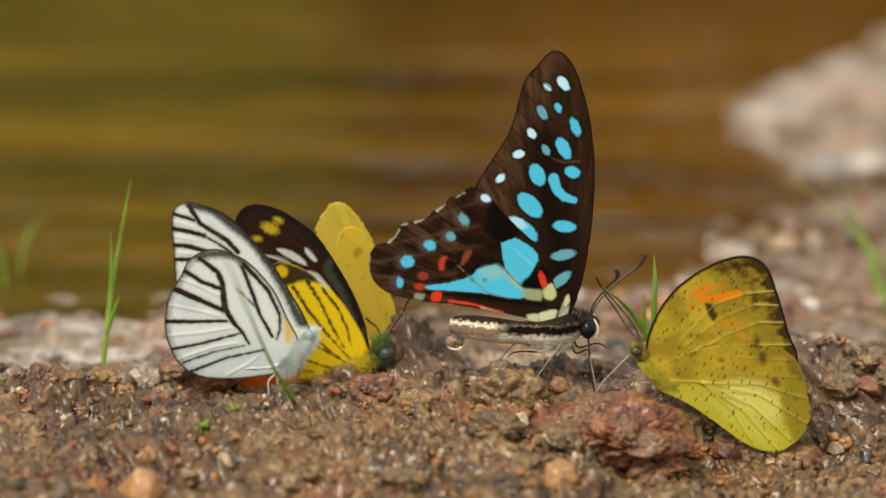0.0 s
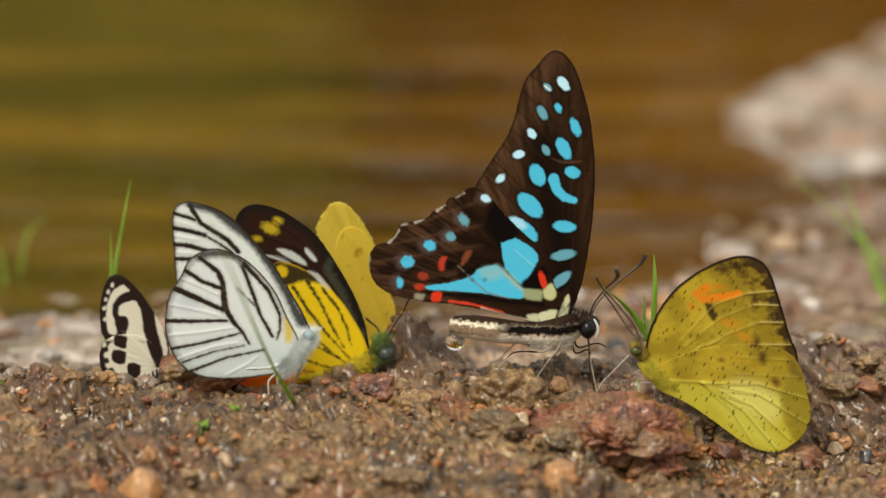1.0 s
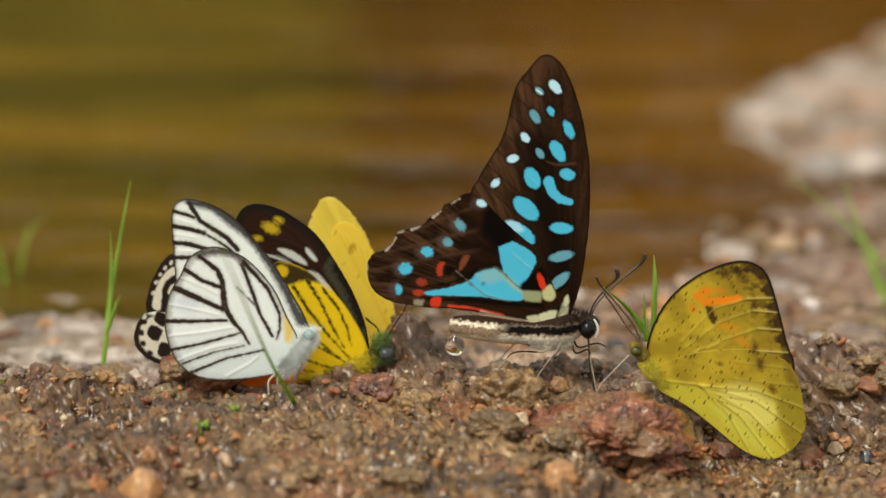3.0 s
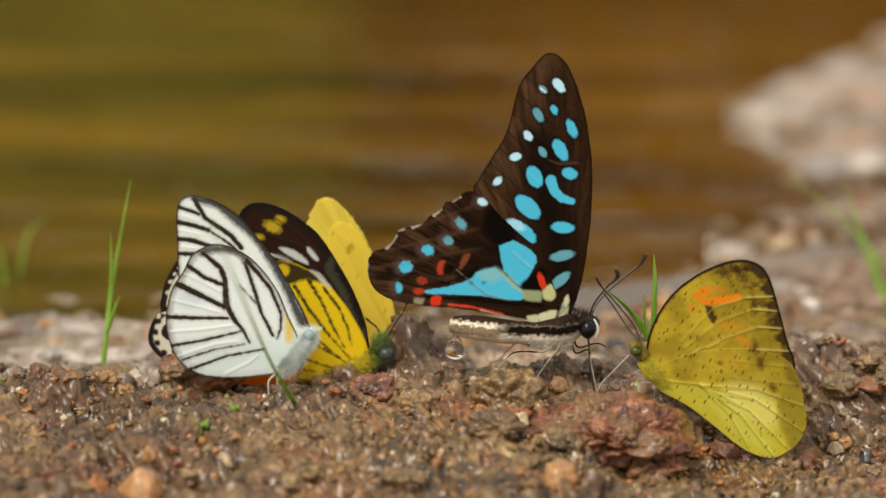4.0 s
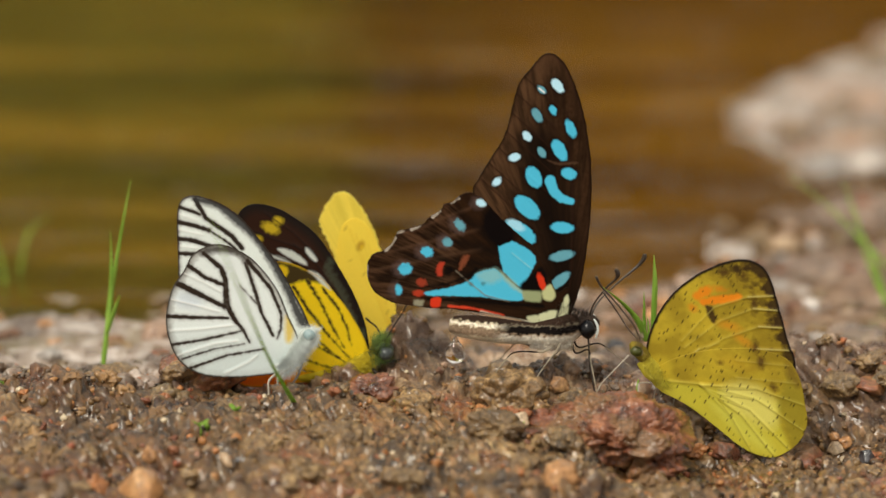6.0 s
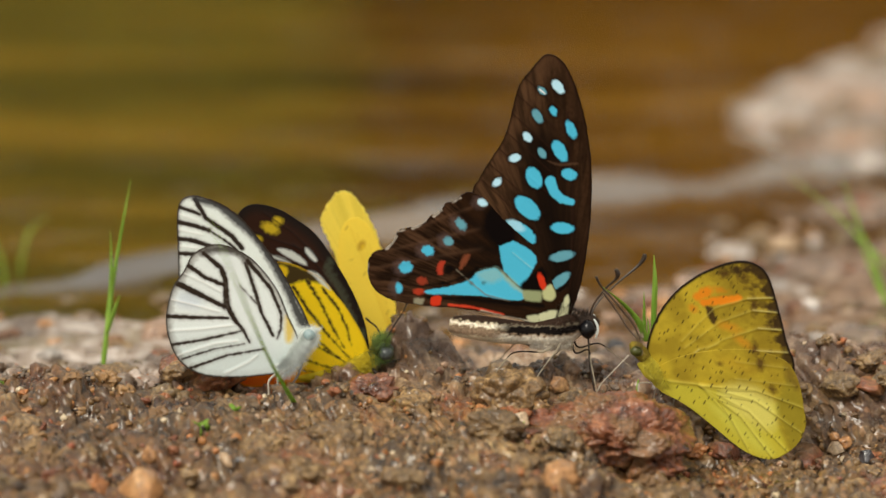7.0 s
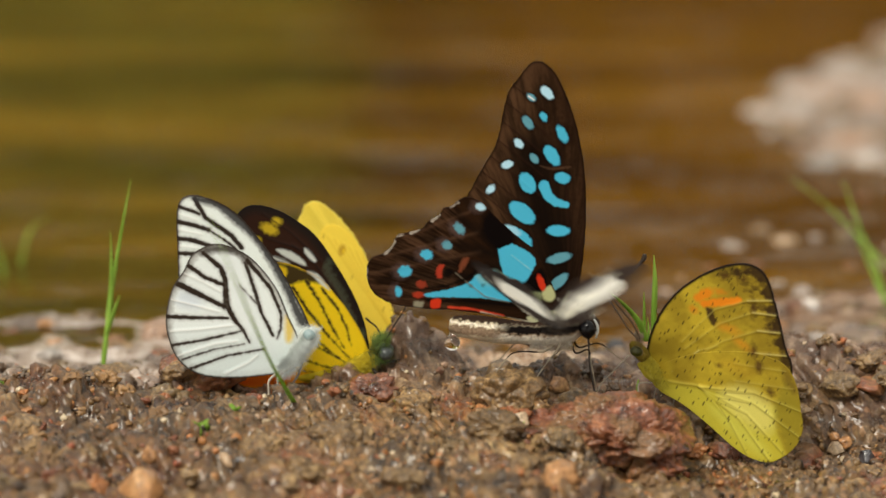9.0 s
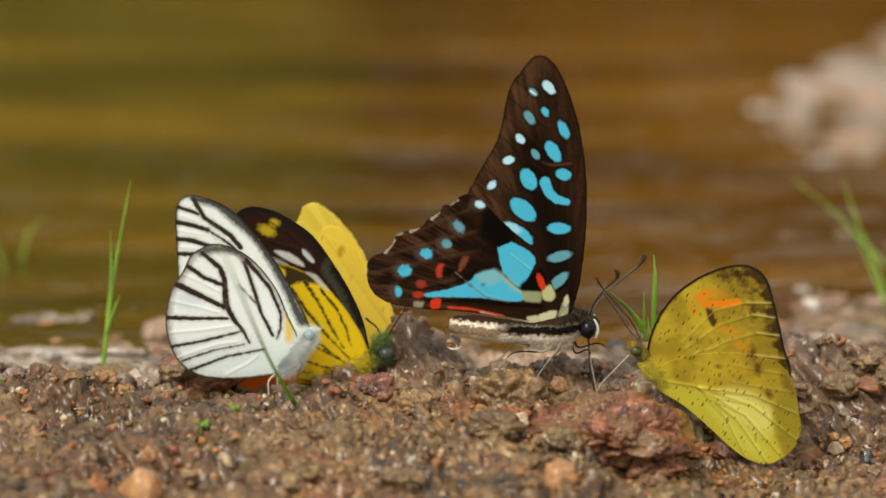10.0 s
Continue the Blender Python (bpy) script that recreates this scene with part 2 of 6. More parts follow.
def mud_material():
    """Wet clay with grit: brown, grey and rust patches; grey-pink rinsed gravel at the water's edge. Shade and wet
    sheen are partly painted in.
    """
    m, n, l, p = material("wet_mud")
    big = noise_node(n, l, 55, 5, 0.6)
    mid = noise_node(n, l, 260, 7, 0.65)
    fine = noise_node(n, l, 1500, 6, 0.7)
    tone = ramp(n, l, mid.outputs[0], [(0.28, srgb(28, 17, 7)), (0.42, srgb(86, 60, 29)), (0.56, srgb(144, 110, 62)), (0.71, srgb(214, 186, 132))])
    rust = ramp(n, l, big.outputs[0], [(0.5, (0, 0, 0)), (0.64, (0.8, 0.8, 0.8))])
    tone = mix_colour(n, l, tone, srgb(140, 80, 42), rust)
    soak = noise_node(n, l, 34, 4, 0.6)
    tone = mix_colour(n, l, tone, ramp(n, l, soak.outputs[0], [(0.38, (0.32, 0.28, 0.23)), (0.5, (0.97, 0.96, 0.95)), (0.66, (1.15, 1.15, 1.15))]), 1.0, "MULTIPLY")
    # grit tone, darkest in the bump's hollows: crevice shade put into the colour too
    grit = ramp(n, l, fine.outputs[0], [(0.3, (0.34, 0.32, 0.3)), (0.48, (0.9, 0.9, 0.9)), (0.7, (1.5, 1.47, 1.42))])
    tone = mix_colour(n, l, tone, grit, 1.0, "MULTIPLY")
    vo = n.new("ShaderNodeTexVoronoi")
    vo.inputs["Scale"].default_value = 1300
    tv = n.new("ShaderNodeTexCoord")
    l.new(tv.outputs["Object"], vo.inputs["Vector"])
    sx = n.new("ShaderNodeSeparateColor")
    l.new(vo.outputs["Color"], sx.inputs[0])
    grain = ramp(n, l, sx.outputs[0], [(0.0, srgb(50, 38, 26)), (0.25, srgb(100, 80, 56)), (0.5, srgb(144, 116, 82)), (0.85, srgb(176, 124, 72)), (1.0, srgb(206, 186, 156))])
    some = ramp(n, l, sx.outputs[1], [(0.5, (0, 0, 0)), (0.75, (0.7, 0.7, 0.7))])
    tone = mix_colour(n, l, tone, grain, some)
    tc = n.new("ShaderNodeTexCoord")
    sep = n.new("ShaderNodeSeparateXYZ")
    l.new(tc.outputs["Object"], sep.inputs[0])
    add = n.new("ShaderNodeMath")
    add.operation = "MULTIPLY_ADD"
    l.new(big.outputs[0], add.inputs[0])
    add.inputs[1].default_value = 0.02
    l.new(sep.outputs["Y"], add.inputs[2])
    mr = n.new("ShaderNodeMapRange")
    mr.inputs["From Min"].default_value, mr.inputs["From Max"].default_value = 0.006, 0.020
    l.new(add.outputs[0], mr.inputs["Value"])
    shore = ramp(n, l, mid.outputs[0], [(0.3, srgb(50, 33, 21)), (0.5, srgb(108, 79, 58)), (0.68, srgb(186, 162, 140))])
    pale = ramp(n, l, mid.outputs[0], [(0.3, srgb(90, 70, 52)), (0.5, srgb(152, 134, 120)), (0.66, srgb(218, 211, 207))])
    far = n.new("ShaderNodeMapRange")
    far.inputs["From Min"].default_value, far.inputs["From Max"].default_value = 0.19, 0.23
    l.new(sep.outputs["Y"], far.inputs["Value"])
    # left shore paler too: pale mud, with sky glints put into the colour
    left = n.new("ShaderNodeMapRange")
    left.inputs["From Min"].default_value, left.inputs["From Max"].default_value = -0.03, -0.055
    l.new(sep.outputs["X"], left.inputs["Value"])
    most = n.new("ShaderNodeMath")
    most.operation = "MAXIMUM"
    l.new(far.outputs["Result"], most.inputs[0])
    l.new(left.outputs["Result"], most.inputs[1])
    # clay darker over the low ground to one side: shade painted into its colour
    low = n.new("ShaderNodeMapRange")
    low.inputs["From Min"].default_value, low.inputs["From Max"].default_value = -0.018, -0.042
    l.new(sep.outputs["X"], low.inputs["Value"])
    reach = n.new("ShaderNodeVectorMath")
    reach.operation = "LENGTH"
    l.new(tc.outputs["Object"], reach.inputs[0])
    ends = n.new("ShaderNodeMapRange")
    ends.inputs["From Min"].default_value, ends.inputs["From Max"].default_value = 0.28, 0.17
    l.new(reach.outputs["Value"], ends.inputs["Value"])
    left_shade = n.new("ShaderNodeMath")
    left_shade.operation = "MULTIPLY"
    l.new(low.outputs["Result"], left_shade.inputs[0])
    l.new(ends.outputs["Result"], left_shade.inputs[1])
    # wet is the tint that carries this painted shade
    wet = mix_colour(n, l, (1.0, 1.0, 1.0), (0.6, 0.55, 0.48), left_shade.outputs[0])
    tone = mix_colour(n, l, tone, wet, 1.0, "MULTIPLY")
    shore = mix_colour(n, l, shore, pale, most.outputs[0])
    patchy = noise_node(n, l, 48, 5, 0.6, stretch=(1.0, 0.6, 1.0))
    shore = mix_colour(n, l, shore, ramp(n, l, patchy.outputs[0], [(0.38, (0.38, 0.33, 0.29)), (0.5, (0.95, 0.93, 0.9)), (0.6, (1.3, 1.28, 1.25))]), 1.0, "MULTIPLY")
    # a pale oval just behind the ridge: wet sky sheen painted into the colour
    sheen_patch = n.new("ShaderNodeVectorMath")
    sheen_patch.operation = "DISTANCE"
    flatten = n.new("ShaderNodeMapping")
    flatten.inputs["Location"].default_value, flatten.inputs["Scale"].default_value = (-0.62, -0.95, 0), (45, 27, 0)
    l.new(tc.outputs["Object"], flatten.inputs["Vector"])
    l.new(flatten.outputs[0], sheen_patch.inputs[0])
    silt_or_sheen = n.new("ShaderNodeMath")
    silt_or_sheen.operation = "MULTIPLY_ADD"
    silt_or_sheen.inputs[1].default_value = 0.9
    l.new(big.outputs[0], silt_or_sheen.inputs[0])
    l.new(sheen_patch.outputs["Value"], silt_or_sheen.inputs[2])
    sheen_tone = ramp(n, l, mid.outputs[0], [(0.3, srgb(112, 84, 60)), (0.48, srgb(178, 146, 116)), (0.66, srgb(230, 210, 186))])
    shore = mix_colour(n, l, shore, sheen_tone, ramp(n, l, silt_or_sheen.outputs[0], [(0.9, (1, 1, 1)), (1.35, (0, 0, 0))]))
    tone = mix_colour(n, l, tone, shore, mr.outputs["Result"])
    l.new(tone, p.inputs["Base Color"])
    rr = ramp(n, l, mid.outputs[0], [(0.35, (0.16,) * 3), (0.62, (0.55,) * 3)])
    l.new(rr, p.inputs["Roughness"])
    p.inputs["Coat Weight"].default_value, p.inputs["Coat Roughness"].default_value, p.inputs["Coat IOR"].default_value = 0.85, 0.22, 1.42
    bump(n, l, p, fine.outputs[0], 0.8, 0.0007)
    return m


def water_material(name="silty_water", bend=1.36):
    """Silty pool water: brown, with a fine wind ripple."""
    m, n, l, p = material(name)
    w = noise_node(n, l, 15, 3, 0.5, stretch=(0.6, 1.6, 1.0))
    w2 = noise_node(n, l, 110, 2, 0.5, stretch=(0.7, 1.8, 1.0))
    w3 = noise_node(n, l, 48, 3, 0.6, stretch=(0.3, 1.5, 1.0))
    silt_or_sheen = noise_node(n, l, 16, 4, 0.6, stretch=(0.35, 1.5, 1.0))
    l.new(ramp(n, l, silt_or_sheen.outputs[0], [(0.38, srgb(44, 27, 4)), (0.5, srgb(74, 49, 8)), (0.62, srgb(108, 77, 20))]), p.inputs["Base Color"])
    p.inputs["Roughness"].default_value = 0.06
    p.inputs["IOR"].default_value = bend
    add = n.new("ShaderNodeMath")
    add.operation = "MULTIPLY_ADD"
    add.inputs[1].default_value = 0.18
    l.new(w2.outputs[0], add.inputs[0])
    l.new(w.outputs[0], add.inputs[2])
    more = n.new("ShaderNodeMath")
    more.operation = "MULTIPLY_ADD"
    more.inputs[1].default_value = 0.55
    l.new(w3.outputs[0], more.inputs[0])
    l.new(add.outputs[0], more.inputs[2])
    bump(n, l, p, more.outputs[0], 0.6, 0.0023)
    return m


def drop_material():
    m, n, l, p = material("clear_water")
    p.inputs["Base Color"].default_value = (1, 1, 1, 1)
    p.inputs["Transmission Weight"].default_value = 1.0
    p.inputs["Roughness"].default_value = 0.0
    p.inputs["IOR"].default_value = 1.33
    return m


def grass_material():
    m, n, l, p = material("grass_blade")
    g = noise_node(n, l, 500, 3, stretch=(1, 1, 0.15))
    c = ramp(n, l, g.outputs[0], [(0.3, srgb(124, 168, 50)), (0.7, srgb(176, 214, 96))])
    l.new(c, p.inputs["Base Color"])
    p.inputs["Roughness"].default_value = 0.45
    tr = n.new("ShaderNodeBsdfTranslucent")
    l.new(c, tr.inputs["Color"])
    mx = n.new("ShaderNodeMixShader")
    mx.inputs[0].default_value = 0.45
    l.new(p.outputs[0], mx.inputs[1])
    l.new(tr.outputs[0], mx.inputs[2])
    l.new(mx.outputs[0], n["Material Output"].inputs["Surface"])
    return m


WING_DARK = wing_material("dark_wing_scales", 0.06, 0.6, 0.04)
WING_PALE = wing_material("pale_wing_scales", 0.26, 0.6, 0.2)
WING_YELLOW = wing_material("yellow_wing_scales", 0.34, 0.6, 0.2)
BODY = simple("scaled_body", (0.6, 0.6, 0.6), (1.2, 1.2, 1.2), 2600, 0.85, 0.08, 0.8, 0.0002, patterned=True)
DOWN = simple("downy_body", (0.8, 0.8, 0.8), (1.1, 1.1, 1.1), 1500, 0.9, 0.05, 0.3, 0.0001, patterned=True)
CHITIN = simple("dark_chitin", srgb(28, 20, 16), srgb(52, 40, 34), 3000, 0.35, 0.5)
PALE_LEG = simple("pale_leg", srgb(150, 140, 125), srgb(190, 180, 165), 3000, 0.5, 0.3)
EYE_BLACK = simple("black_eye", srgb(8, 8, 10), srgb(18, 18, 22), 4000, 0.22, 0.3)
EYE_GREEN = simple("green_eye", srgb(42, 46, 12), srgb(80, 84, 26), 5000, 0.3, 0.5)
EYE_BLUE = simple("grey_blue_eye", srgb(120, 145, 150), srgb(160, 180, 182), 5000, 0.3, 0.5)
FUR_WHITE = simple("white_fur", srgb(206, 214, 212), srgb(236, 242, 240), 2000, 0.8, 0.1)
FUR_GREY = simple("grey_fur", srgb(168, 160, 146), srgb(222, 216, 204), 2000, 0.8, 0.1)
FUR_BUFF = simple("buff_fur", srgb(120, 100, 80), srgb(196, 180, 156), 2000, 0.8, 0.1)
FUR_GREEN = simple("green_fur", srgb(150, 138, 30), srgb(222, 204, 76), 2000, 0.8, 0.1)
FUR_OLIVE = simple("olive_fur", srgb(150, 140, 38), srgb(206, 194, 84), 2000, 0.8, 0.1)
FUR_DUSK = simple("grey_green_fur", srgb(78, 104, 52), srgb(150, 172, 96), 2000, 0.8, 0.1)
MUD = mud_material()
WATER = water_material()
# brighter copy of the water for ripples, IOR raised to strengthen their glint
CREST = water_material("ripple_glint", 3.0)
DROP = drop_material()
GRASS = grass_material()
STONE_RUST = stone_material("rust_stone", srgb(50, 25, 15), srgb(122, 70, 44), srgb(172, 120, 82), 260, 0.4, 0.65)
STONE_BROWN = stone_material("brown_clod", srgb(42, 30, 17), srgb(112, 87, 54), srgb(176, 148, 102), 420, 0.5, 0.4)
CLOD = stone_material("mud_clod", srgb(44, 31, 17), srgb(120, 94, 58), srgb(188, 160, 114), 520, 0.4, 0.5)
STONE_PALE = stone_material("pale_pebble", srgb(146, 118, 88), srgb(184, 158, 128), srgb(216, 198, 172), 300, 0.45)
STONE_ORANGE = stone_material("orange_pebble", srgb(120, 80, 44), srgb(176, 128, 80), srgb(208, 168, 118), 300, 0.5)
STONE_DARK = stone_material("dark_pebble", srgb(28, 28, 32), srgb(48, 48, 54), srgb(84, 84, 90), 300, 0.3)
STONE_WHITE = stone_material("pale_grey_stone", srgb(122, 112, 104), srgb(170, 162, 156), srgb(214, 210, 208), 220, 0.5)
STONE_PINK = stone_material("pink_grey_pebble", srgb(112, 84, 64), srgb(156, 126, 104), srgb(200, 180, 164), 300, 0.4)
EARTH = simple("bank_earth", srgb(80, 54, 15), srgb(140, 98, 36), 6, 0.9, 0.1, 0.5, 0.05)
LEAF = simple("bank_foliage", srgb(150, 148, 58), srgb(200, 194, 98), 4, 0.7, 0.2, 0.5, 0.02)


def grit_material(name, stops, rough):
    """Loose grains and crumbs: each its own tone, mottled."""
    m, n, l, p = material(name)
    geo = n.new("ShaderNodeNewGeometry")
    c = ramp(n, l, geo.outputs["Random Per Island"], stops)
    g = noise_node(n, l, 1600, 5, 0.65)
    c = mix_colour(n, l, c, ramp(n, l, g.outputs[0], [(0.3, (0.5, 0.48, 0.46)), (0.5, (0.95, 0.95, 0.95)), (0.72, (1.35, 1.35, 1.35))]), 1.0, "MULTIPLY")
    l.new(c, p.inputs["Base Color"])
    p.inputs["Roughness"].default_value = rough
    p.inputs["Coat Weight"].default_value, p.inputs["Coat Roughness"].default_value, p.inputs["Coat IOR"].default_value = 0.5, 0.15, 1.33
    bump(n, l, p, g.outputs[0], 0.6, 0.0003)
    return m


GRIT = grit_material("sand_grit", [(0.0, srgb(48, 37, 22)), (0.35, srgb(102, 76, 42)), (0.6, srgb(146, 114, 68)), (0.76, srgb(184, 118, 64)), (0.88, srgb(138, 70, 48)), (1.0, srgb(214, 198, 166))], 0.4)
CRUMB = grit_material("mud_crumbs", [(0.0, srgb(52, 36, 24)), (0.2, srgb(96, 72, 48)), (0.42, srgb(124, 92, 56)), (0.62, srgb(156, 120, 76)), (0.7, srgb(172, 112, 62)), (0.84, srgb(128, 72, 46)), (0.93, srgb(112, 98, 84)), (1.0, srgb(214, 194, 158))], 0.45)


# ---- ground, water, bank ----
WATER_Z = -7.5 * MM

# x, y, spread x, spread y, height, in mm
MOUNDS = [(-4.8, 13, 5.0, 4.2, 7.4), (-0.5, 10, 6.5, 5, 3.0), (-9, 15, 4, 4, 3.0), (20, 5, 8, 5, 2.6), (62, 14, 12, 9, 4.5), (-57, -7, 9, 6, 4.6), (-45, -10, 6, 4, 2.0), (-55, -18, 8, 4, -3.6), (-38, -42, 9, 8, -4.0),
          (-16.5, -13, 4.5, 4, 4.6), (-42, 2, 6, 5, 1.5), (6, 16, 7, 8, -3.0), (46, 18, 9, 7, 3.0), (-70, -10, 8, 6, 2.0), (33, 2, 6, 6, 0.8), (-30, -16, 9, 6, 1.5), (-1, -18, 8, 6, 1.2), (-27, 0, 11, 8, -1.6), (-70, 80, 14, 4, 2.9), (-64, 54, 10, 3, 1.2), (-34, -40, 9, 8, -3.5), (-10, -48, 10, 6, -2.0), (6, -12, 5, 4, -1.5), (-47, 72, 7, 6, 1.6)]


def shore_line(X):
    """Where the land meets the pool, mm."""
    return 96 + 9 * np.clip((-X - 6) / 24, 0, 1) + 0.9 * np.clip(X - 8, 0, 34) + 5.0 * np.clip(X - 42, 0, 11) + 0.9 * np.maximum(X - 53, 0) + 4 * np.sin(X / 9) + 3 * np.sin(X / 3.7 + 1)


def bar_reach(X, Y):
    """A wedge of gravel out in the pool: 1 at its edge, less inside."""
    far, near, foot = (306 + 2.5 * (X - 60) - Y) / 2.7, (Y - 306 + 4.8 * (X - 60)) / 4.9, (Y - 236) / 1.6
    end = np.minimum((230 - X) / 2, (640 - Y) / 2)
    return 1 - np.clip(np.minimum(np.minimum(np.minimum(far, near), foot), end) / 15, -3, 0.75)


def ground_height(x, y):
    """Metres; x, y arrays in metres."""
    X, Y = x / MM, y / MM
    z = np.where(Y < 0, 0.11 * Y, 0.0)
    z = np.where(Y < -150, -16.5, z)
    # the land falls away to the right in front
    side = np.clip((X - 6) / 38, 0, 1)
    front = np.clip((6 - Y) / 10, 0, 1)
    z = z - 9.5 * side * side * (3 - 2 * side) * front * front * (3 - 2 * front) * np.clip(1 - (-Y - 20) / 120, 0, 1)
    edge = shore_line(X)
    back = np.clip((Y - 8) / (edge - 8), 0, 1)
    z = z - 7.6 * (1 - (1 - back) ** 2.2)
    z = z - 0.09 * np.clip(Y - edge, 0, 140)
    # low gravel bar out in the pool
    q = bar_reach(X, Y) + 1.0 * (fbm(X / 14, Y / 26, 4, 51) - 0.5)
    z = np.maximum(z, np.where(q < 1.6, -7.5 + 2.5 * (1 - q), -60))
    for mx, my, sx, sy, h in MOUNDS:
        z = z + h * np.exp(-(((X - mx) / sx) ** 2 + ((Y - my) / sy) ** 2))
    near = np.exp(-(np.maximum(np.abs(X) - 140, 0) / 60) ** 2) * np.exp(-(np.maximum(np.abs(Y - 160) - 300, 0) / 60) ** 2)
    rough = near * np.clip(1 - 0.8 * (Y - 25) / 40, 0.2, 1.0)
    z = z + 4.5 * (fbm(X / 14, Y / 14, 3, 11) - 0.5) * (0.25 + rough)
    d1, w1 = cells(X / 5.2 + 0.8 * fbm(X / 4, Y / 4, 2, 5), Y / 5.2 + 0.8 * fbm(X / 4, Y / 4, 2, 6), 21)
    z = z + rough * 2.6 * (w1 - 0.4) * np.clip(1.35 - d1 * d1 * 2.4, 0, 1)
    d2, w2 = cells(X / 2.1 + 0.7 * fbm(X / 2, Y / 2, 2, 7), Y / 2.1 + 0.7 * fbm(X / 2, Y / 2, 2, 8), 31)
    z = z + rough * 0.5 * (w2 - 0.35) * np.clip(1.3 - d2 * d2 * 2.6, 0, 1)
    z = z + rough * 1.0 * (fbm(X / 2.4, Y / 2.4, 4, 17, 0.55) - 0.5)
    d3, w3 = cells(X / 0.95 + 0.4 * w1, Y / 0.95, 41)
    z = z + rough * 0.15 * (w3 - 0.4) * np.clip(1.0 - d3 * d3 * 2.4, 0, 1)
    # broken, hollowed mud in front
    fore = near * np.clip((-11 - Y) / 12, 0, 1) * np.clip((Y + 110) / 30, 0, 1)
    d4, w4 = cells(X / 9.5 + 0.7 * fbm(X / 6, Y / 6, 2, 91), Y / 7.0 + 0.7 * fbm(X / 6, Y / 6, 2, 92), 93)
    z = z + fore * (6.0 * (fbm(X / 11, Y / 9, 3, 95) - 0.53) + 3.0 * (w4 - 0.45) * np.clip(1.4 - d4 * d4 * 2.6, 0, 1))
    # a level place where the white butterfly stands
    flat = np.exp(-(((X + 27) / 9) ** 2 + ((Y - 2) / 8) ** 2) ** 2)
    z = z * (1 - flat) - 2.2 * flat
    return z * MM


def ground_z(x_mm, y_mm):
    return float(ground_height(np.array([x_mm * MM]), np.array([y_mm * MM]))[0])


def spread(lo, hi, step, mid_lo, mid_hi, mid_step, reach):
    """Fine steps, then middling ones, then wider and wider to the reach."""
    out = list(np.arange(mid_lo, lo, mid_step)) + list(np.arange(lo, hi, step)) + list(np.arange(hi, mid_hi, mid_step))
    for sign, v in ((1, mid_hi), (-1, mid_lo)):
        s = mid_step
        while abs(v) < reach:
            out.append(v)
            s *= 1.3
            v += sign * s
        out.append(sign * reach)
    return np.unique(np.round(np.array(out), 7))


def sheet(name, gx, gy, height, mat):
    X, Y = np.meshgrid(gx, gy)
    nx, ny = len(gx), len(gy)
    idx = np.arange(nx * ny).reshape(ny, nx)
    q = np.stack([idx[:-1, :-1].ravel(), idx[:-1, 1:].ravel(), idx[1:, 1:].ravel(), idx[1:, :-1].ravel()], 1)
    return link(name, mesh(name, np.stack([X.ravel(), Y.ravel(), height(X.ravel(), Y.ravel())], 1), q), mat)


def build_ground():
    gx = spread(-0.080, 0.080, 0.00033, -0.17, 0.2, 0.0016, 60.0)
    gy = spread(-0.070, 0.040, 0.00035, -0.10, 0.5, 0.0016, 60.0)
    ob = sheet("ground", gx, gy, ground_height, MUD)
    # crumble the surface along its own normal, so that steep sides are rough too
    me = ob.data
    n = len(me.vertices)
    co, nor = np.zeros(n * 3, np.float32), np.zeros(n * 3, np.float32)
    me.vertices.foreach_get("co", co)
    me.vertex_normals.foreach_get("vector", nor)
    co, nor = co.reshape(-1, 3), nor.reshape(-1, 3)
    X, Y, Z = (co / MM).T
    near = np.clip((45 - Y) / 15, 0, 1) * np.clip((84 - np.abs(X)) / 4, 0, 1) * np.clip((Y + 80) / 8, 0, 1)
    a, b = X + 0.9 * Z, Y - 1.2 * Z
    d1, w1 = cells(a / 1.5 + 0.5 * fbm(a / 1.1, b / 1.1, 2, 61), b / 1.5, 63)
    d2, w2 = cells(a / 0.75, b / 0.75 + 0.4 * w1, 67)
    d0, w0 = cells(a / 2.7 + 0.6 * fbm(a / 2.2, b / 2.2, 2, 81), b / 2.4 + 0.6 * fbm(a / 2.2, b / 2.2, 2, 82), 83)
    lump = 1.5 * (0.25 + w0) * np.clip(1 - d0 * d0 * 1.9, 0, 1) - 0.5
    push = lump + 1.1 * (fbm(a / 1.7, b / 1.7, 4, 71, 0.6) - 0.5) + 0.45 * (w1 - 0.3) * np.clip(1 - d1 * d1 * 2.2, 0, 1) + 0.28 * (w2 - 0.3) * np.clip(1 - d2 * d2 * 2.2, 0, 1)
    co += nor * (push * near * MM)[:, None].astype(np.float32)
    me.vertices.foreach_set("co", co.ravel())
    me.update()
    return tagged(ob, "wet brown clay ground with grit and clods", "ground", kind="structure")


def build_water():
    gx, gy = spread(-0.2, 0.2, 0.02, -0.4, 0.4, 0.05, 30.0), spread(0.05, 0.5, 0.02, 0.05, 1.0, 0.05, 30.0)
    ob = sheet("water", gx, gy[gy >= 0.05], lambda x, y: x * 0, WATER)
    ob.location = (0, 0, WATER_Z)
    return tagged(ob, "rippled brown silty pool water", "water", kind="structure")


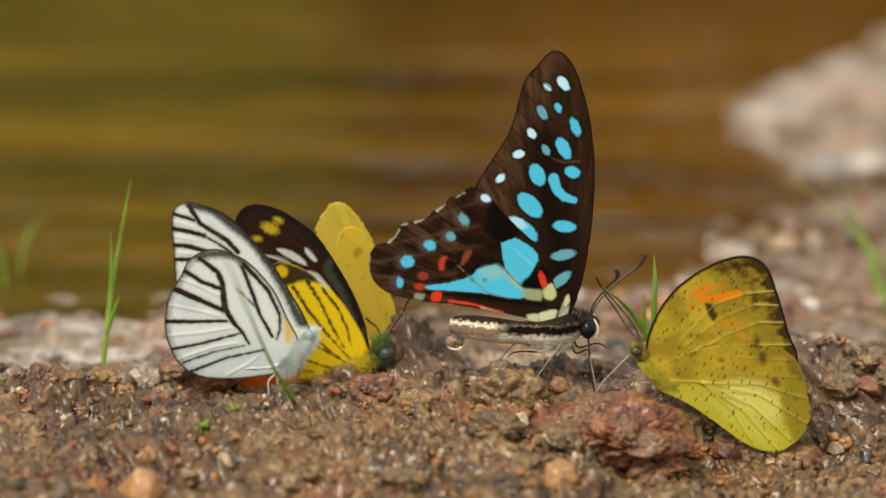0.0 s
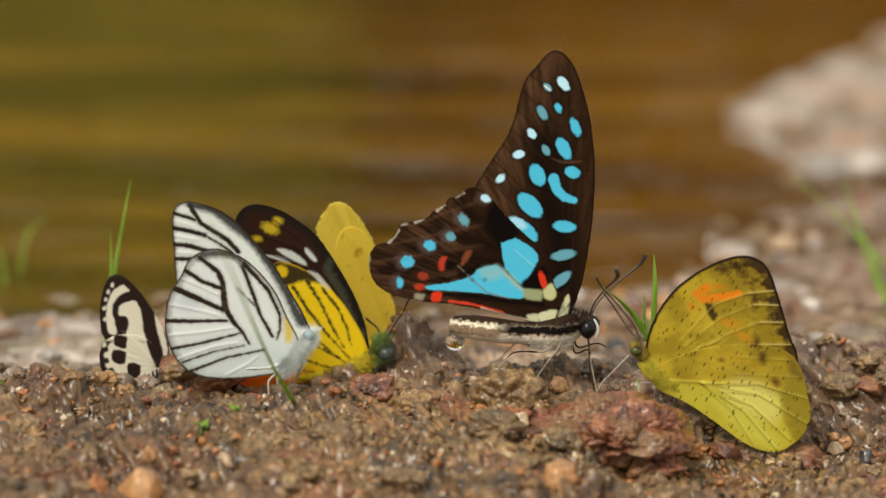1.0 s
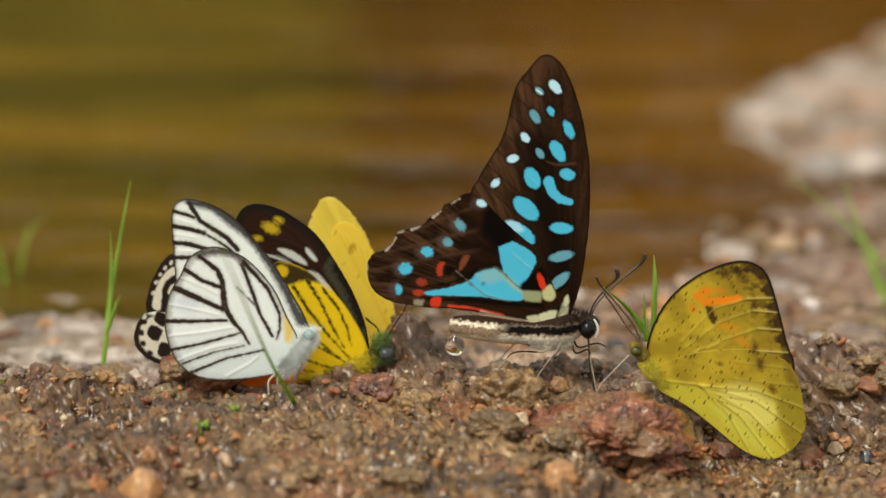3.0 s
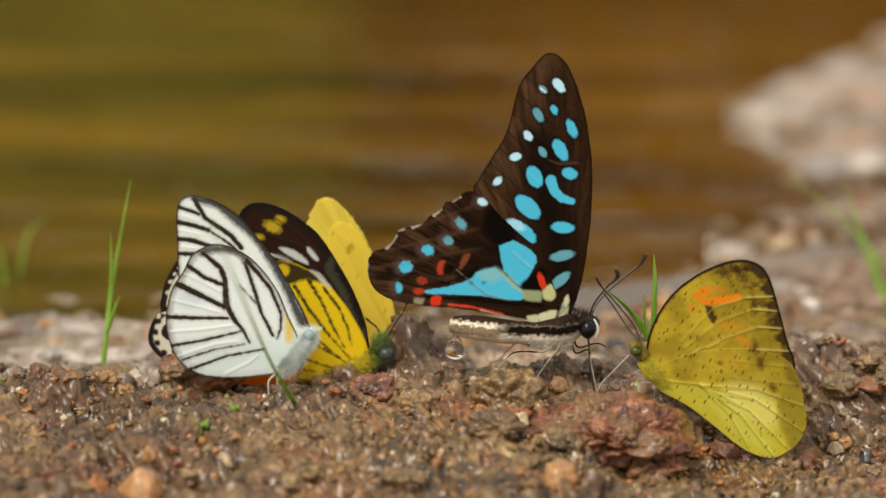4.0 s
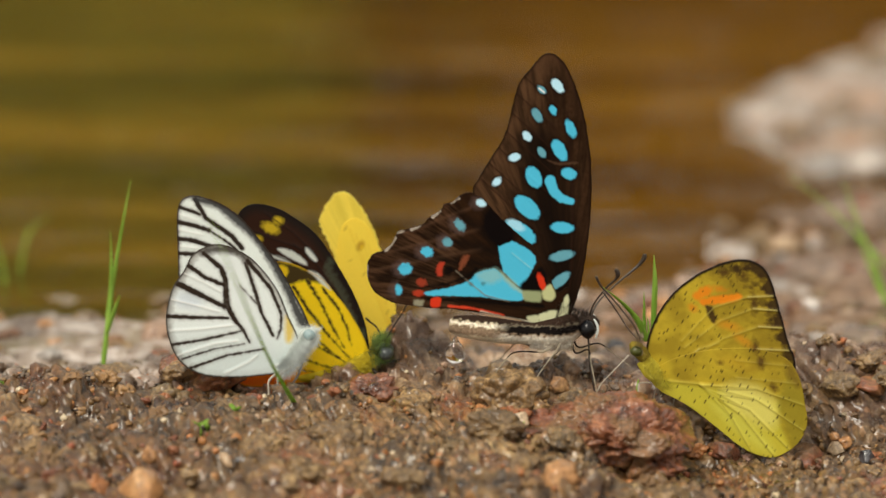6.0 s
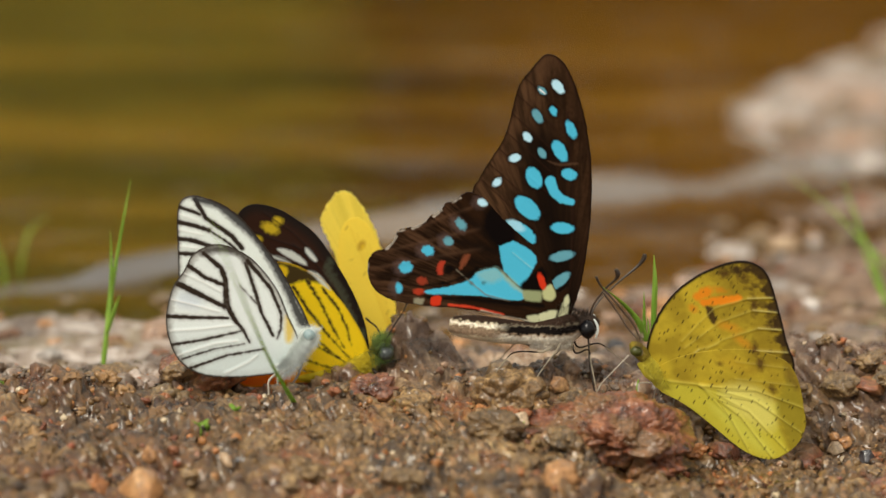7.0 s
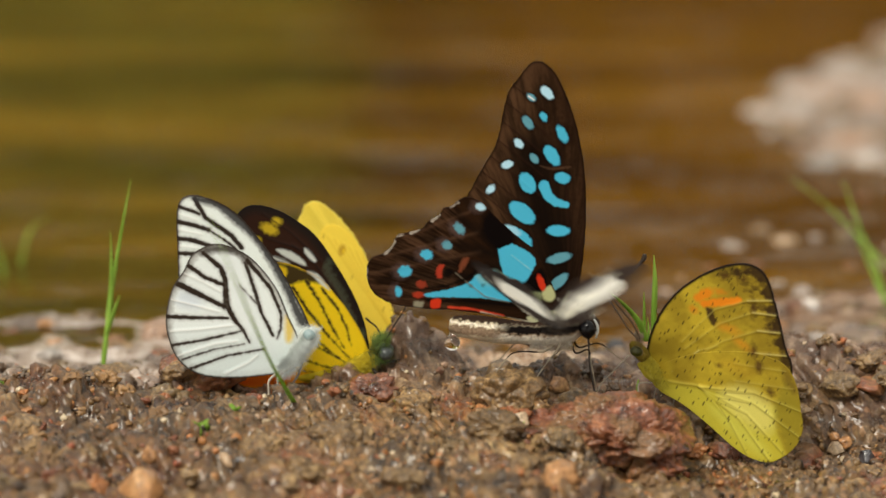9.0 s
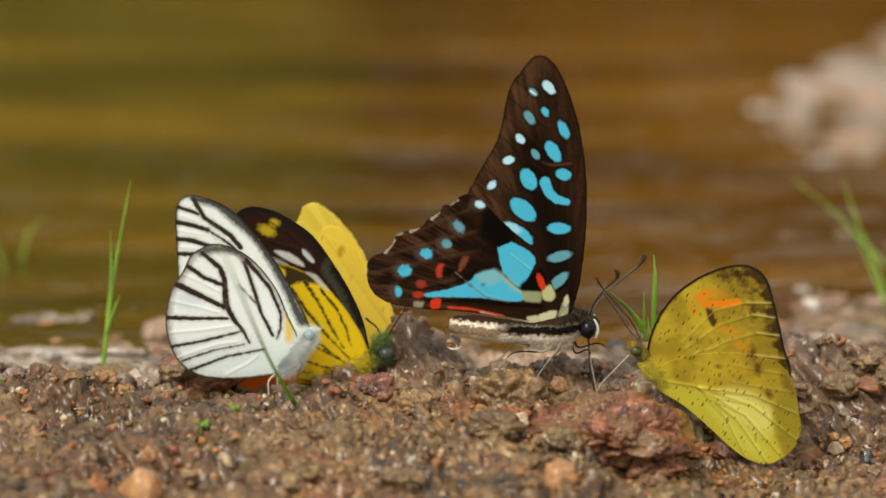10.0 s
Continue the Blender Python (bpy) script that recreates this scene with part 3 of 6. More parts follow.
def build_ripple(seed, lean, length=0.30, wide=0.010, high=0.0024):
    """A low travelling wave: a long swelling of the water, broken along its crest."""
    n, m = 150, 24
    s = np.linspace(-0.5, 0.5, n)
    t = np.linspace(-2.3, 2.3, m)
    S, T = np.meshgrid(s, t)
    bend = 0.016 * np.sin(S * 5 + seed) + 0.010 * (fbm(S.ravel() * 9, S.ravel() * 0 + seed, 3, seed).reshape(S.shape) - 0.5)
    h = high * np.clip(3.4 * fbm(S.ravel() * 9 + 3 * seed, T.ravel() * 0.35, 3, seed + 9).reshape(S.shape) - 1.0, 0.12, 1.2) * np.exp(-(S * 2.1) ** 4)
    x, y = S * length, bend + T * wide * (0.8 + 0.4 * np.sin(S * 7 + seed))
    z = h * np.exp(-T * T) - high * 0.06
    c, d = math.cos(radians(lean)), math.sin(radians(lean))
    idx = np.arange(n * m).reshape(m, n)
    q = np.stack([idx[:-1, :-1].ravel(), idx[:-1, 1:].ravel(), idx[1:, 1:].ravel(), idx[1:, :-1].ravel()], 1)
    v = np.stack([(x * c - y * d).ravel(), (x * d + y * c).ravel(), z.ravel()], 1)
    ob = link("water_ripple", mesh("water_ripple", v, q), CREST, loc=(0, 0.42, WATER_Z - 0.004))
    return tagged(ob, "low ripple crossing the brown pool, glinting pale", "ripple", "pool ripples")


def build_bank():
    """The earthen bank over the pool with its curtain of leaves, behind all that is seen."""
    th = np.linspace(-1.3, 1.3, 160)
    hs = np.linspace(-0.1, 1.6, 40)
    T, H = np.meshgrid(th, hs)
    R = 5.0 + 0.5 * H + 0.5 * fbm(T.ravel() * 9, H.ravel() * 4, 4, 3).reshape(T.shape)
    v = np.stack([(R * np.sin(T)).ravel(), (R * np.cos(T)).ravel(), H.ravel()], 1)
    idx = np.arange(T.size).reshape(T.shape)
    q = np.stack([idx[:-1, :-1].ravel(), idx[:-1, 1:].ravel(), idx[1:, 1:].ravel(), idx[1:, :-1].ravel()], 1)
    ob = link("backdrop_bank", mesh("backdrop_bank", v, q), EARTH)
    tagged(ob, "brown earthen bank across the pool", "bank", kind="structure")
    rnd = random.Random(8)
    verts, faces = [], []
    for _ in range(5500):
        a = rnd.choice((rnd.gauss(-0.078, 0.02), rnd.gauss(-0.078, 0.02), -0.09 - abs(rnd.gauss(0, 0.16))))
        h = rnd.uniform(0.15, 1.7)
        r = 4.9 + 0.5 * h - rnd.uniform(0, 0.45)
        c = Vector((r * math.sin(a), r * math.cos(a), h))
        s, t = Vector((rnd.uniform(-1, 1), rnd.uniform(-1, 1), rnd.uniform(-1, 1))).normalized() * 0.08, Vector((rnd.uniform(-1, 1), rnd.uniform(-1, 1), rnd.uniform(-1, 1))).normalized() * 0.035
        k = len(verts)
        verts += [tuple(c - s), tuple(c + t), tuple(c + s), tuple(c - t)]
        faces.append([k, k + 1, k + 2, k + 3])
    ob = link("bank_foliage", mesh("bank_foliage", verts, faces, False), LEAF)
    tagged(ob, "green leaves hanging over the bank", "foliage", kind="stuff")


GROUND = build_ground()
POOL = build_water()
build_bank()
RIPPLES = [build_ripple(k, lean) for k, lean in ((1, 34), (2, 36), (3, 40), (4, 38), (5, 36), (6, 32), (7, 33), (8, 24))]


# ---- butterflies ----
BLUE, BLUE_PALE, BLUE_DULL = srgb(78, 186, 222), srgb(184, 228, 248), srgb(98, 160, 178)
RED, CREAM = srgb(206, 56, 30), srgb(205, 208, 170)
BROWN = srgb(42, 25, 13)


def four_wings(thing, d, hinge, fore, hind, mat, gap=0.22, labels=("", "")):
    """Near and far wings, folded together over the back: returns the near and far forewing, then hindwing."""
    at = d(*hinge)
    out = []
    for me, name, off, label in ((fore, "forewing", 0.12, labels[0]), (hind, "hindwing", 0.12 + gap, labels[1])):
        for side in (-1, 1):
            ob = link(name, me, mat, thing, label, (at[0], at[1] + side * off * MM, at[2]))
            out.append(ob)
    for ob in out:
        s = ob.modifiers.new("thick", "SOLIDIFY")
        s.thickness, s.offset = 0.07 * MM, 0.0
    return out


def jay_fore_paint(P, loop):
    p = Paint(P, BROWN)
    x, y = P[:, 0], P[:, 1]
    # worn, lighter scales toward the outer margin
    p.put(-(np.clip((905 - (x - 0.0) + (300 - y) * 0.25) / 60, -1, 1)) * 10, srgb(96, 70, 48), 26, 0.6, 14)
    # ray-like streaks between the veins, brighter where the scales are worn
    ray = fbm(np.arctan2(y - 560, x - 1003) * 46, np.hypot(x - 1003, y - 560) / 46, 4, 23)
    outer = np.clip((975 - x + (300 - y) * 0.25) / 90, 0.12, 1)[:, None]
    p.put((0.54 - ray) * 40, srgb(96, 68, 46), 20, 0.6 * outer, 6)
    p.put((ray - 0.46) * 40, srgb(18, 10, 6), 16, 0.5, 6)
    p.put(line_dist(P, [(1000, 540), (985, 430), (960, 330), (945, 260)]) - 34, srgb(14, 8, 5), 50, 0.85, 12)
    for k in range(7):
        a = (850 + k * 9, 318 - k * 33)
        p.vein([a, (a[0] + 105 - 4 * k, a[1] + 95 - 4 * k)], 2.2, srgb(40, 23, 15), 2.5, 0.8, 2, 0.5)
    p.vein([(1003, 560), (1010, 470), (1012, 380), (1008, 290), (1000, 200)], 3, srgb(38, 22, 14), 3, 0.8, 1, 0.8)
    for s in ((983, 154, 14, 8, 50, BLUE_PALE), (955, 161, 9, 5, 40, BLUE_DULL), (975, 196, 9, 6, 65, BLUE), (947, 205, 14, 7, 58, BLUE_DULL),
              (1007, 229, 17, 8, 66, BLUE), (930, 242, 10, 7, 48, BLUE_PALE), (987, 266, 20, 11, 60, BLUE), (956, 270, 10, 6, 55, BLUE_DULL),
              (908, 279, 10, 7, -15, BLUE_PALE), (942, 314, 20, 13, 65, BLUE), (1004, 307, 14, 10, 15, BLUE), (877, 322, 9, 6, -45, BLUE_PALE),
              (931, 367, 27, 15, 42, BLUE), (919, 410, 31, 15, 34, BLUE), (993, 402, 21, 10, 5, BLUE), (993, 452, 22, 9, -12, BLUE_DULL), (989, 496, 22, 9, -40, BLUE_DULL)):
        p.spot(s[0], s[1], s[2] + 3, s[3] + 3, s[4], srgb(16, 9, 6), 6, 0.8)
        p.spot(*s)
    p.vein([(971, 320), (977, 338), (991, 351), (1009, 356)], 19, BLUE, 2.5, 1, 4, 0, 12)
    p.spot(911, 398, 17, 8, 30, BLUE_PALE, 4, 0.7)
    p.vein([(950, 158), (960, 166)], 2, srgb(235, 235, 235), 2)
    p.patch([(965, 283), (985, 288), (1018, 286), (1016, 290), (985, 292)], srgb(110, 80, 60), 3, 0.35)
    p.put(-(loop_dist(P, loop) + 3.0), srgb(28, 17, 11), 4, 0.8, 1)
    return p


def jay_hind_paint(P, loop):
    p = Paint(P, BROWN)
    x, y = P[:, 0], P[:, 1]
    ray = fbm(np.arctan2(y - 560, x - 1003) * 60, np.hypot(x - 1003, y - 560) / 40, 4, 29)
    # browner worn scales outward, black toward the cell
    p.put((0.55 - ray) * 40 + np.clip(x - 800, 0, 60), srgb(98, 70, 50), 22, 0.55, 6)
    p.put((ray - 0.45) * 40, srgb(14, 8, 5), 16, 0.5, 6)
    for a, b in (((830, 368), (716, 412)), ((846, 405), (684, 446)), ((850, 440), (656, 478))):
        p.vein([a, b], 4, srgb(92, 66, 48), 8, 0.5, 5, 0.6)
    for a, b, w in (((905, 452), (752, 412), 20), ((880, 470), (700, 448), 16), ((870, 482), (668, 488), 14), ((880, 430), (800, 366), 16)):
        p.vein([a, b], w, srgb(15, 9, 6), 14, 0.75, 8, 0, w * 0.4)
    p.patch([(862, 366), (884, 372), (912, 412), (902, 430), (880, 438), (852, 402)], srgb(10, 6, 5), 12, 0.95)
    p.patch([(881, 437), (884, 434), (904, 426), (908, 426), (934, 440), (944, 450), (947, 458), (946, 466), (930, 497), (924, 506), (918, 506), (892, 482), (888, 474)], BLUE)
    p.patch([(750, 515), (790, 508), (829, 495), (844, 481), (872, 474), (886, 482), (906, 500), (927, 518), (921, 530), (888, 529), (855, 524), (800, 522), (758, 521)], BLUE)
    p.patch([(842, 484), (870, 474), (884, 478), (884, 494), (860, 500)], srgb(150, 186, 176), 10, 0.55, 8)
    p.patch([(884, 478), (896, 486), (928, 518), (912, 512), (892, 494)], srgb(160, 180, 150), 6, 0.7, 6)
    p.spot(832, 501, 5, 3, 30, srgb(60, 110, 120), 4, 0.7, 6).spot(855, 500, 4, 3, 0, srgb(60, 110, 120), 4, 0.7, 6)
    p.patch([(924, 514), (940, 512), (955, 514), (956, 532), (938, 532), (926, 528)], srgb(150, 160, 120), 4, 0.95)
    p.patch([(959, 512), (972, 502), (980, 510), (982, 522), (976, 530), (962, 528)], srgb(186, 190, 140), 4)
    p.patch([(918, 506), (940, 484), (950, 474), (960, 472), (968, 496), (957, 512), (935, 512)], srgb(12, 8, 6), 5)
    p.spot(957, 496, 16, 6, 70, RED)
    p.vein([(806, 478), (832, 500), (858, 521), (900, 532)], 2.2, srgb(120, 110, 96), 2.5, 0.8, 2, 0.6)
    p.vein([(905, 446), (925, 462), (940, 474)], 1.5, srgb(150, 205, 215), 2, 0.7, 2, 0.4)
    p.vein([(745, 506), (790, 501), (826, 488), (842, 474)], 6, srgb(12, 8, 6), 5, 0.9, 6)
    p.vein([(756, 528), (820, 528), (900, 536), (960, 540)], 7, srgb(10, 7, 5), 5, 0.9, 4)
    for s in ((813, 397, 12, 7, 48, BLUE_DULL), (791, 427, 9, 8, 40, BLUE_DULL), (755, 444, 11, 9, 10, BLUE), (716, 474, 12, 10, -10, BLUE), (704, 511, 6, 9, 0, BLUE), (851, 358, 9, 7, 10, BLUE_PALE)):
        p.spot(s[0] - 6, s[1], s[2] + 4, s[3] + 4, s[4], srgb(92, 74, 70), 10, 0.65, 10)
        p.spot(*s, 3.5, 1.0, 7)
    p.patch([(772, 486), (774, 466), (786, 462), (782, 474), (781, 486)], srgb(176, 60, 40), 4, 0.95, 8)
    p.patch([(812, 476), (815, 456), (828, 450), (826, 460), (818, 472)], srgb(128, 70, 46), 5, 0.85, 10)
    p.spot(792, 477, 9, 8, 0, srgb(8, 5, 4), 5, 0.9)
    p.spot(745, 498, 9, 7, 20, srgb(150, 58, 38), 4, 0.9, 7)
    p.spot(740, 517, 10, 6, 0, srgb(172, 58, 36), 4, 0.95, 7)
    p.patch([(762, 528), (779, 525), (777, 540), (762, 542)], RED, 3, 1, 6)
    p.patch([(732, 530), (748, 530), (746, 540), (733, 540)], srgb(150, 146, 124), 4, 0.9, 7)
    p.vein([(793, 540), (830, 543), (860, 549), (890, 557)], 4, srgb(214, 70, 44), 3, 0.9, 4)
    p.vein([(850, 549), (890, 559), (940, 568)], 2.5, srgb(205, 196, 176), 2.5, 0.9, 2)
    p.patch([(931, 560), (944, 556), (953, 558), (952, 569), (940, 569)], CREAM, 4, 0.85, 5)
    p.patch([(954, 555), (968, 550), (984, 548), (982, 562), (968, 573), (956, 570)], CREAM, 3, 0.95, 5)
    p.patch([(998, 526), (1004, 520), (1007, 530), (1003, 556), (990, 564), (988, 556)], CREAM, 3, 0.95, 4)
    for a, b, c in (((682, 441), (698, 420), 6), ((765, 383), (777, 372), 5), ((727, 405), (741, 398), 5), ((702, 411), (714, 408), 2.5), ((649, 468), (648, 490), 3), ((798, 359), (812, 350), 2.5)):
        p.vein([a, b], c, srgb(196, 186, 172), 2.5, 0.9, 5)
    p.put(-(loop_dist(P, loop) + 2.0), srgb(24, 14, 9), 3, 0.5, 1)
    return p


def build_jay(base_xyz):
    thing = new("swallowtail_butterfly")
    tagged(thing, "dark brown swallowtail butterfly with turquoise spots, drinking on mud", "butterfly", "puddling butterflies")
    thing.location = base_xyz
    d = Drawing(1000, 690)
    hinge = (1003, 558)
    fore = wing_mesh("jay_forewing", [(1003, 562), (1022, 520), (1036, 450), (1043, 380), (1044, 310), (1040, 260), (1030, 205), (1015, 155), (1000, 122), (985, 104), (970, 97),
                                      (957, 100), (945, 112), (930, 130), (915, 150), (906, 180), (898, 215), (888, 245), (873, 270), (855, 298), (844, 318), (834, 338), (850, 385), (882, 440), (930, 510), (980, 555)],
                     hinge, jay_fore_paint, fringe=1.2)
    hind = wing_mesh("jay_hindwing", [(1006, 556), (1005, 508), (985, 515), (968, 482), (945, 438), (912, 410), (882, 382), (852, 350), (828, 341), (812, 347), (799, 358), (786, 361), (776, 375), (760, 383), (748, 397),
                                      (733, 402), (714, 406), (702, 411), (693, 429), (679, 442), (660, 449), (649, 466), (650, 490), (656, 507), (668, 520), (690, 532), (720, 538), (760, 543), (800, 545),
                                      (850, 552), (900, 560), (945, 571), (985, 566)],
                     hinge, jay_hind_paint, fringe=1.2, seed=4)
    wings = four_wings(thing, d, hinge, fore, hind, WING_DARK)

    def stripes(w):
        x, y = w[:, 0], w[:, 1]
        mid = np.interp(x, (795, 850, 920, 990, 1026), (572, 577, 584, 584, 576))
        wob = 9 * (fbm(x / 5, y / 5, 3, 3) - 0.5)
        base = np.tile(srgb(206, 192, 164), (len(x), 1))

        def band(base, lo, hi, color, soft=3.0, gate=1.0):
            m = (np.clip((y + wob - mid - lo) / soft, 0, 1) * np.clip((hi - y - wob + mid) / soft, 0, 1) * gate)[:, None]
            return base * (1 - m) + color * m
        # dark back, a ragged cream line, a grey-brown flank and a pale belly; the flank turns black toward the thorax
        front = np.clip((x - 868) / 34, 0, 1)
        base = band(base, -40, -9, srgb(52, 38, 30))
        base = band(base, -9, -3, srgb(240, 230, 212), 2)
        base = band(base, -3, 14, srgb(150, 128, 106), 3)
        base = band(base, -2, 2, srgb(92, 70, 54), 3)
        base = band(base, 14, 40, srgb(232, 220, 198), 4)
        base = band(base, -12, 5, srgb(18, 13, 11), 3, front)
        base = band(base, 5, 40, srgb(226, 220, 206), 4, front)
        return base
    d.tube("abdomen", [(794, 573, 0, 8), (800, 574, 0, 15), (820, 577, 0, 20), (850, 580, 0, 22), (885, 585, 0, 22), (920, 588, 0, 20), (950, 589, 0, 20)], BODY, thing, colour=stripes, sides=72, n=14)
    thorax = [(935, 588, 0, 17), (962, 588, 0, 23), (990, 585, 0, 26), (1010, 578, 0, 25), (1026, 574, 0, 18)]
    d.tube("thorax", thorax, BODY, thing, colour=stripes, sides=72, n=14)
    d.fur("fur", [(940, 598, 0, 14), (965, 598, 0, 18), (990, 598, 0, 18), (1012, 592, 0, 16)], FUR_GREY, thing, 2600, 13, lean=(-0.4, -0.7), wide=0.3)
    d.fur("fur", [(812, 580, 0, 16), (860, 586, 0, 18), (900, 592, 0, 17), (940, 594, 0, 17)], FUR_BUFF, thing, 900, 6, lean=(-1.1, -0.2), wide=0.3)
    d.fur("dark_fur", [(985, 566, 0, 26), (1005, 564, 0, 24), (1020, 566, 0, 16), (1040, 566, 0, 14)], CHITIN, thing, 1200, 15, lean=(0.2, 0.3), wide=0.4)
    head = d.tube("head", [(1018, 574, 0, 10), (1030, 574, 0, 20), (1045, 574, 0, 20), (1056, 575, 0, 12), (1060, 576, 0, 4)], BODY, thing, colour=lambda w: np.tile(srgb(60, 50, 44), (len(w), 1)))
    for side in (-1, 1):
        e = d.tube("eye", [(1025, 581, side * 1.2, 4), (1030, 580, side * 1.3, 13), (1039, 579, side * 1.35, 18), (1048, 579, side * 1.3, 13), (1053, 579, side * 1.2, 4)], EYE_BLACK, head, "glossy black compound eye", sides=16)
        d.tube("eye_rim", [(1050, 560, side * 1.9, 1.5), (1056, 570, side * 1.9, 2.2), (1057, 582, side * 1.8, 2.2), (1053, 594, side * 1.7, 1.5)], FUR_WHITE, head, "white scale rim")
    def leg_tone(w):
        dark = (w[:, 1] < 621) & (((w[:, 0] > 893) & (w[:, 0] < 948)) | (w[:, 0] > 1012))
        return np.where(dark[:, None], srgb(32, 25, 21), srgb(172, 162, 142))
    d.tube("antenna", [(1042, 560, -0.6, 1.6), (1050, 535, -1, 1.6), (1072, 505, -1.4, 1.7), (1088, 490, -1.6, 2.4), (1092, 480, -1.7, 4.2), (1088, 472, -1.7, 3.5)], CHITIN, head)
    d.tube("antenna", [(1046, 558, 0.6, 1.6), (1060, 535, 1.5, 1.6), (1095, 505, 3, 1.7), (1128, 480, 4, 2.6), (1140, 466, 4.2, 4.2), (1141, 458, 4.2, 3.2)], CHITIN, head)
    d.tube("proboscis", [(1041, 598, 0, 1.9), (1042, 620, -0.3, 1.6), (1044, 650, -0.6, 1.5), (1052, 690, -1, 1.3)], CHITIN, head)
    for pts in ([(985, 605, -1, 3), (960, 617, -2, 2.8), (915, 614, -3.5, 2.2), (895, 625, -4, 1.6), (858, 672, -5, 1.3)],
                [(975, 606, 1, 3), (940, 616, 2, 2.6), (915, 612, 3, 2), (880, 650, 4, 1.3), (862, 668, 4, 1.2)],
                [(990, 604, -1.5, 3), (985, 612, -2.5, 2.4), (962, 640, -3.5, 1.7), (938, 675, -4, 1.4)],
                [(1000, 602, 1, 3), (990, 625, 2, 2.2), (975, 640, 3, 1.6), (955, 660, 4, 1.4)],
                [(1010, 600, -1, 3.2), (1018, 620, -2, 2.8), (1040, 612, -3, 2.2), (1046, 640, -3.5, 1.8), (1056, 688, -4, 1.4)],
                [(1015, 600, 1, 3), (1025, 618, 1.5, 2.6), (1060, 612, 2, 2), (1090, 635, 3, 1.4), (1120, 660, 4, 1.2)]):
        pts = [(a, b, c, r * 0.6) for a, b, c, r in pts]
        d.tube("leg", pts, BODY, thing, sides=8, colour=leg_tone)
    return thing, wings


def white_fore_paint(P, loop):
    p = Paint(P, srgb(242, 250, 248))
    ink, haze = srgb(48, 38, 30), srgb(132, 128, 120)
    p.put(-(loop_dist(P, loop) + 5), haze, 8, 0.55, 8)
    for pts, w in (([(318, 364), (356, 378)], 6), ([(316, 391), (340, 396), (372, 406)], 8), ([(316, 421), (345, 424), (372, 434)], 8), ([(317, 447), (345, 448)], 7),
                   ([(348, 352), (366, 384), (412, 416), (430, 438)], 8), ([(372, 406), (400, 424), (420, 440)], 4)):
        p.vein(pts, w + 3, haze, 7, 0.4, 6)
        p.vein(pts, w, ink, 2.6, 1.0, 4.5, 0.5)
    for pts in ([(318, 377), (350, 388)], [(318, 405), (360, 414)], [(318, 434), (352, 438)]):
        p.vein(pts, 1.8, srgb(250, 252, 250), 2.5, 0.7, 1, 0.8)
    p.patch([(340, 346), (385, 352), (410, 362), (440, 388), (470, 430), (503, 480), (534, 545), (548, 572), (530, 575), (506, 520), (480, 470), (450, 425), (420, 398), (385, 368), (352, 358)], srgb(54, 54, 56), 9, 0.95, 8)
    p.put(-(loop_dist(P, loop) + 3.0), ink, 3, 0.95, 2)
    return p


def white_hind_paint(P, loop):
    p = Paint(P, srgb(244, 251, 251))
    x, y = P[:, 0], P[:, 1]
    ink, haze = srgb(50, 38, 28), srgb(128, 122, 114)
    p.put(600 - y, srgb(212, 226, 226), 60, 0.6, 10)
    p.spot(335, 528, 24, 16, 10, srgb(212, 222, 234), 16, 0.6)
    # dusky margin between the veins
    p.put(-(loop_dist(P, loop) + 9), haze, 12, 0.75 * np.clip((560 - x) / 120, 0, 1)[:, None] * np.clip((665 - y) / 40, 0.3, 1)[:, None], 9)
    p.patch([(352, 440), (392, 432), (430, 442), (446, 466), (438, 468), (420, 450), (385, 446), (362, 452)], ink, 10, 0.85, 8)
    for pts, w0, w1 in (([(362, 446), (392, 472), (400, 492), (402, 536)], 8, 11), ([(402, 536), (412, 558), (432, 584), (442, 604)], 12, 3.5), ([(336, 469), (366, 490), (398, 503)], 8, 7), ([(317, 501), (356, 520), (398, 541)], 11, 8),
                        ([(298, 558), (340, 560), (404, 561)], 8, 5), ([(303, 609), (360, 600), (428, 584)], 6, 3.5), ([(322, 634), (380, 616), (432, 607)], 3.5, 1.8), ([(338, 650), (400, 628), (468, 616)], 5.5, 3.2),
                        ([(436, 464), (452, 512), (464, 552), (484, 592)], 7, 5), ([(440, 460), (480, 508), (498, 552), (498, 580), (491, 597)], 8, 3), ([(426, 504), (456, 536)], 1.6, 1.6)):
        p.vein(pts, w0 + 4, haze, 8, 0.4, 7, 0, w1 + 2)
        p.vein(pts, w0 * 0.95, ink, 2.6, 1.0, 4.5, 0.5, w1 * 1.0)
    for pts in ([(304, 528), (345, 538), (388, 550)], [(302, 584), (355, 581), (412, 574)], [(312, 628), (380, 607), (420, 602)], [(324, 480), (360, 497), (392, 514)], [(398, 660), (440, 640), (455, 628)]):
        p.vein(pts, 1.8, srgb(250, 252, 250), 2.5, 0.8, 1, 1.0)
    p.patch([(506, 562), (514, 556), (521, 575), (518, 600), (507, 602)], srgb(236, 208, 92), 9, 0.9)
    p.put(-(loop_dist(P, loop) + 2.6), srgb(52, 42, 34), 3, 0.95, 2)
    return p


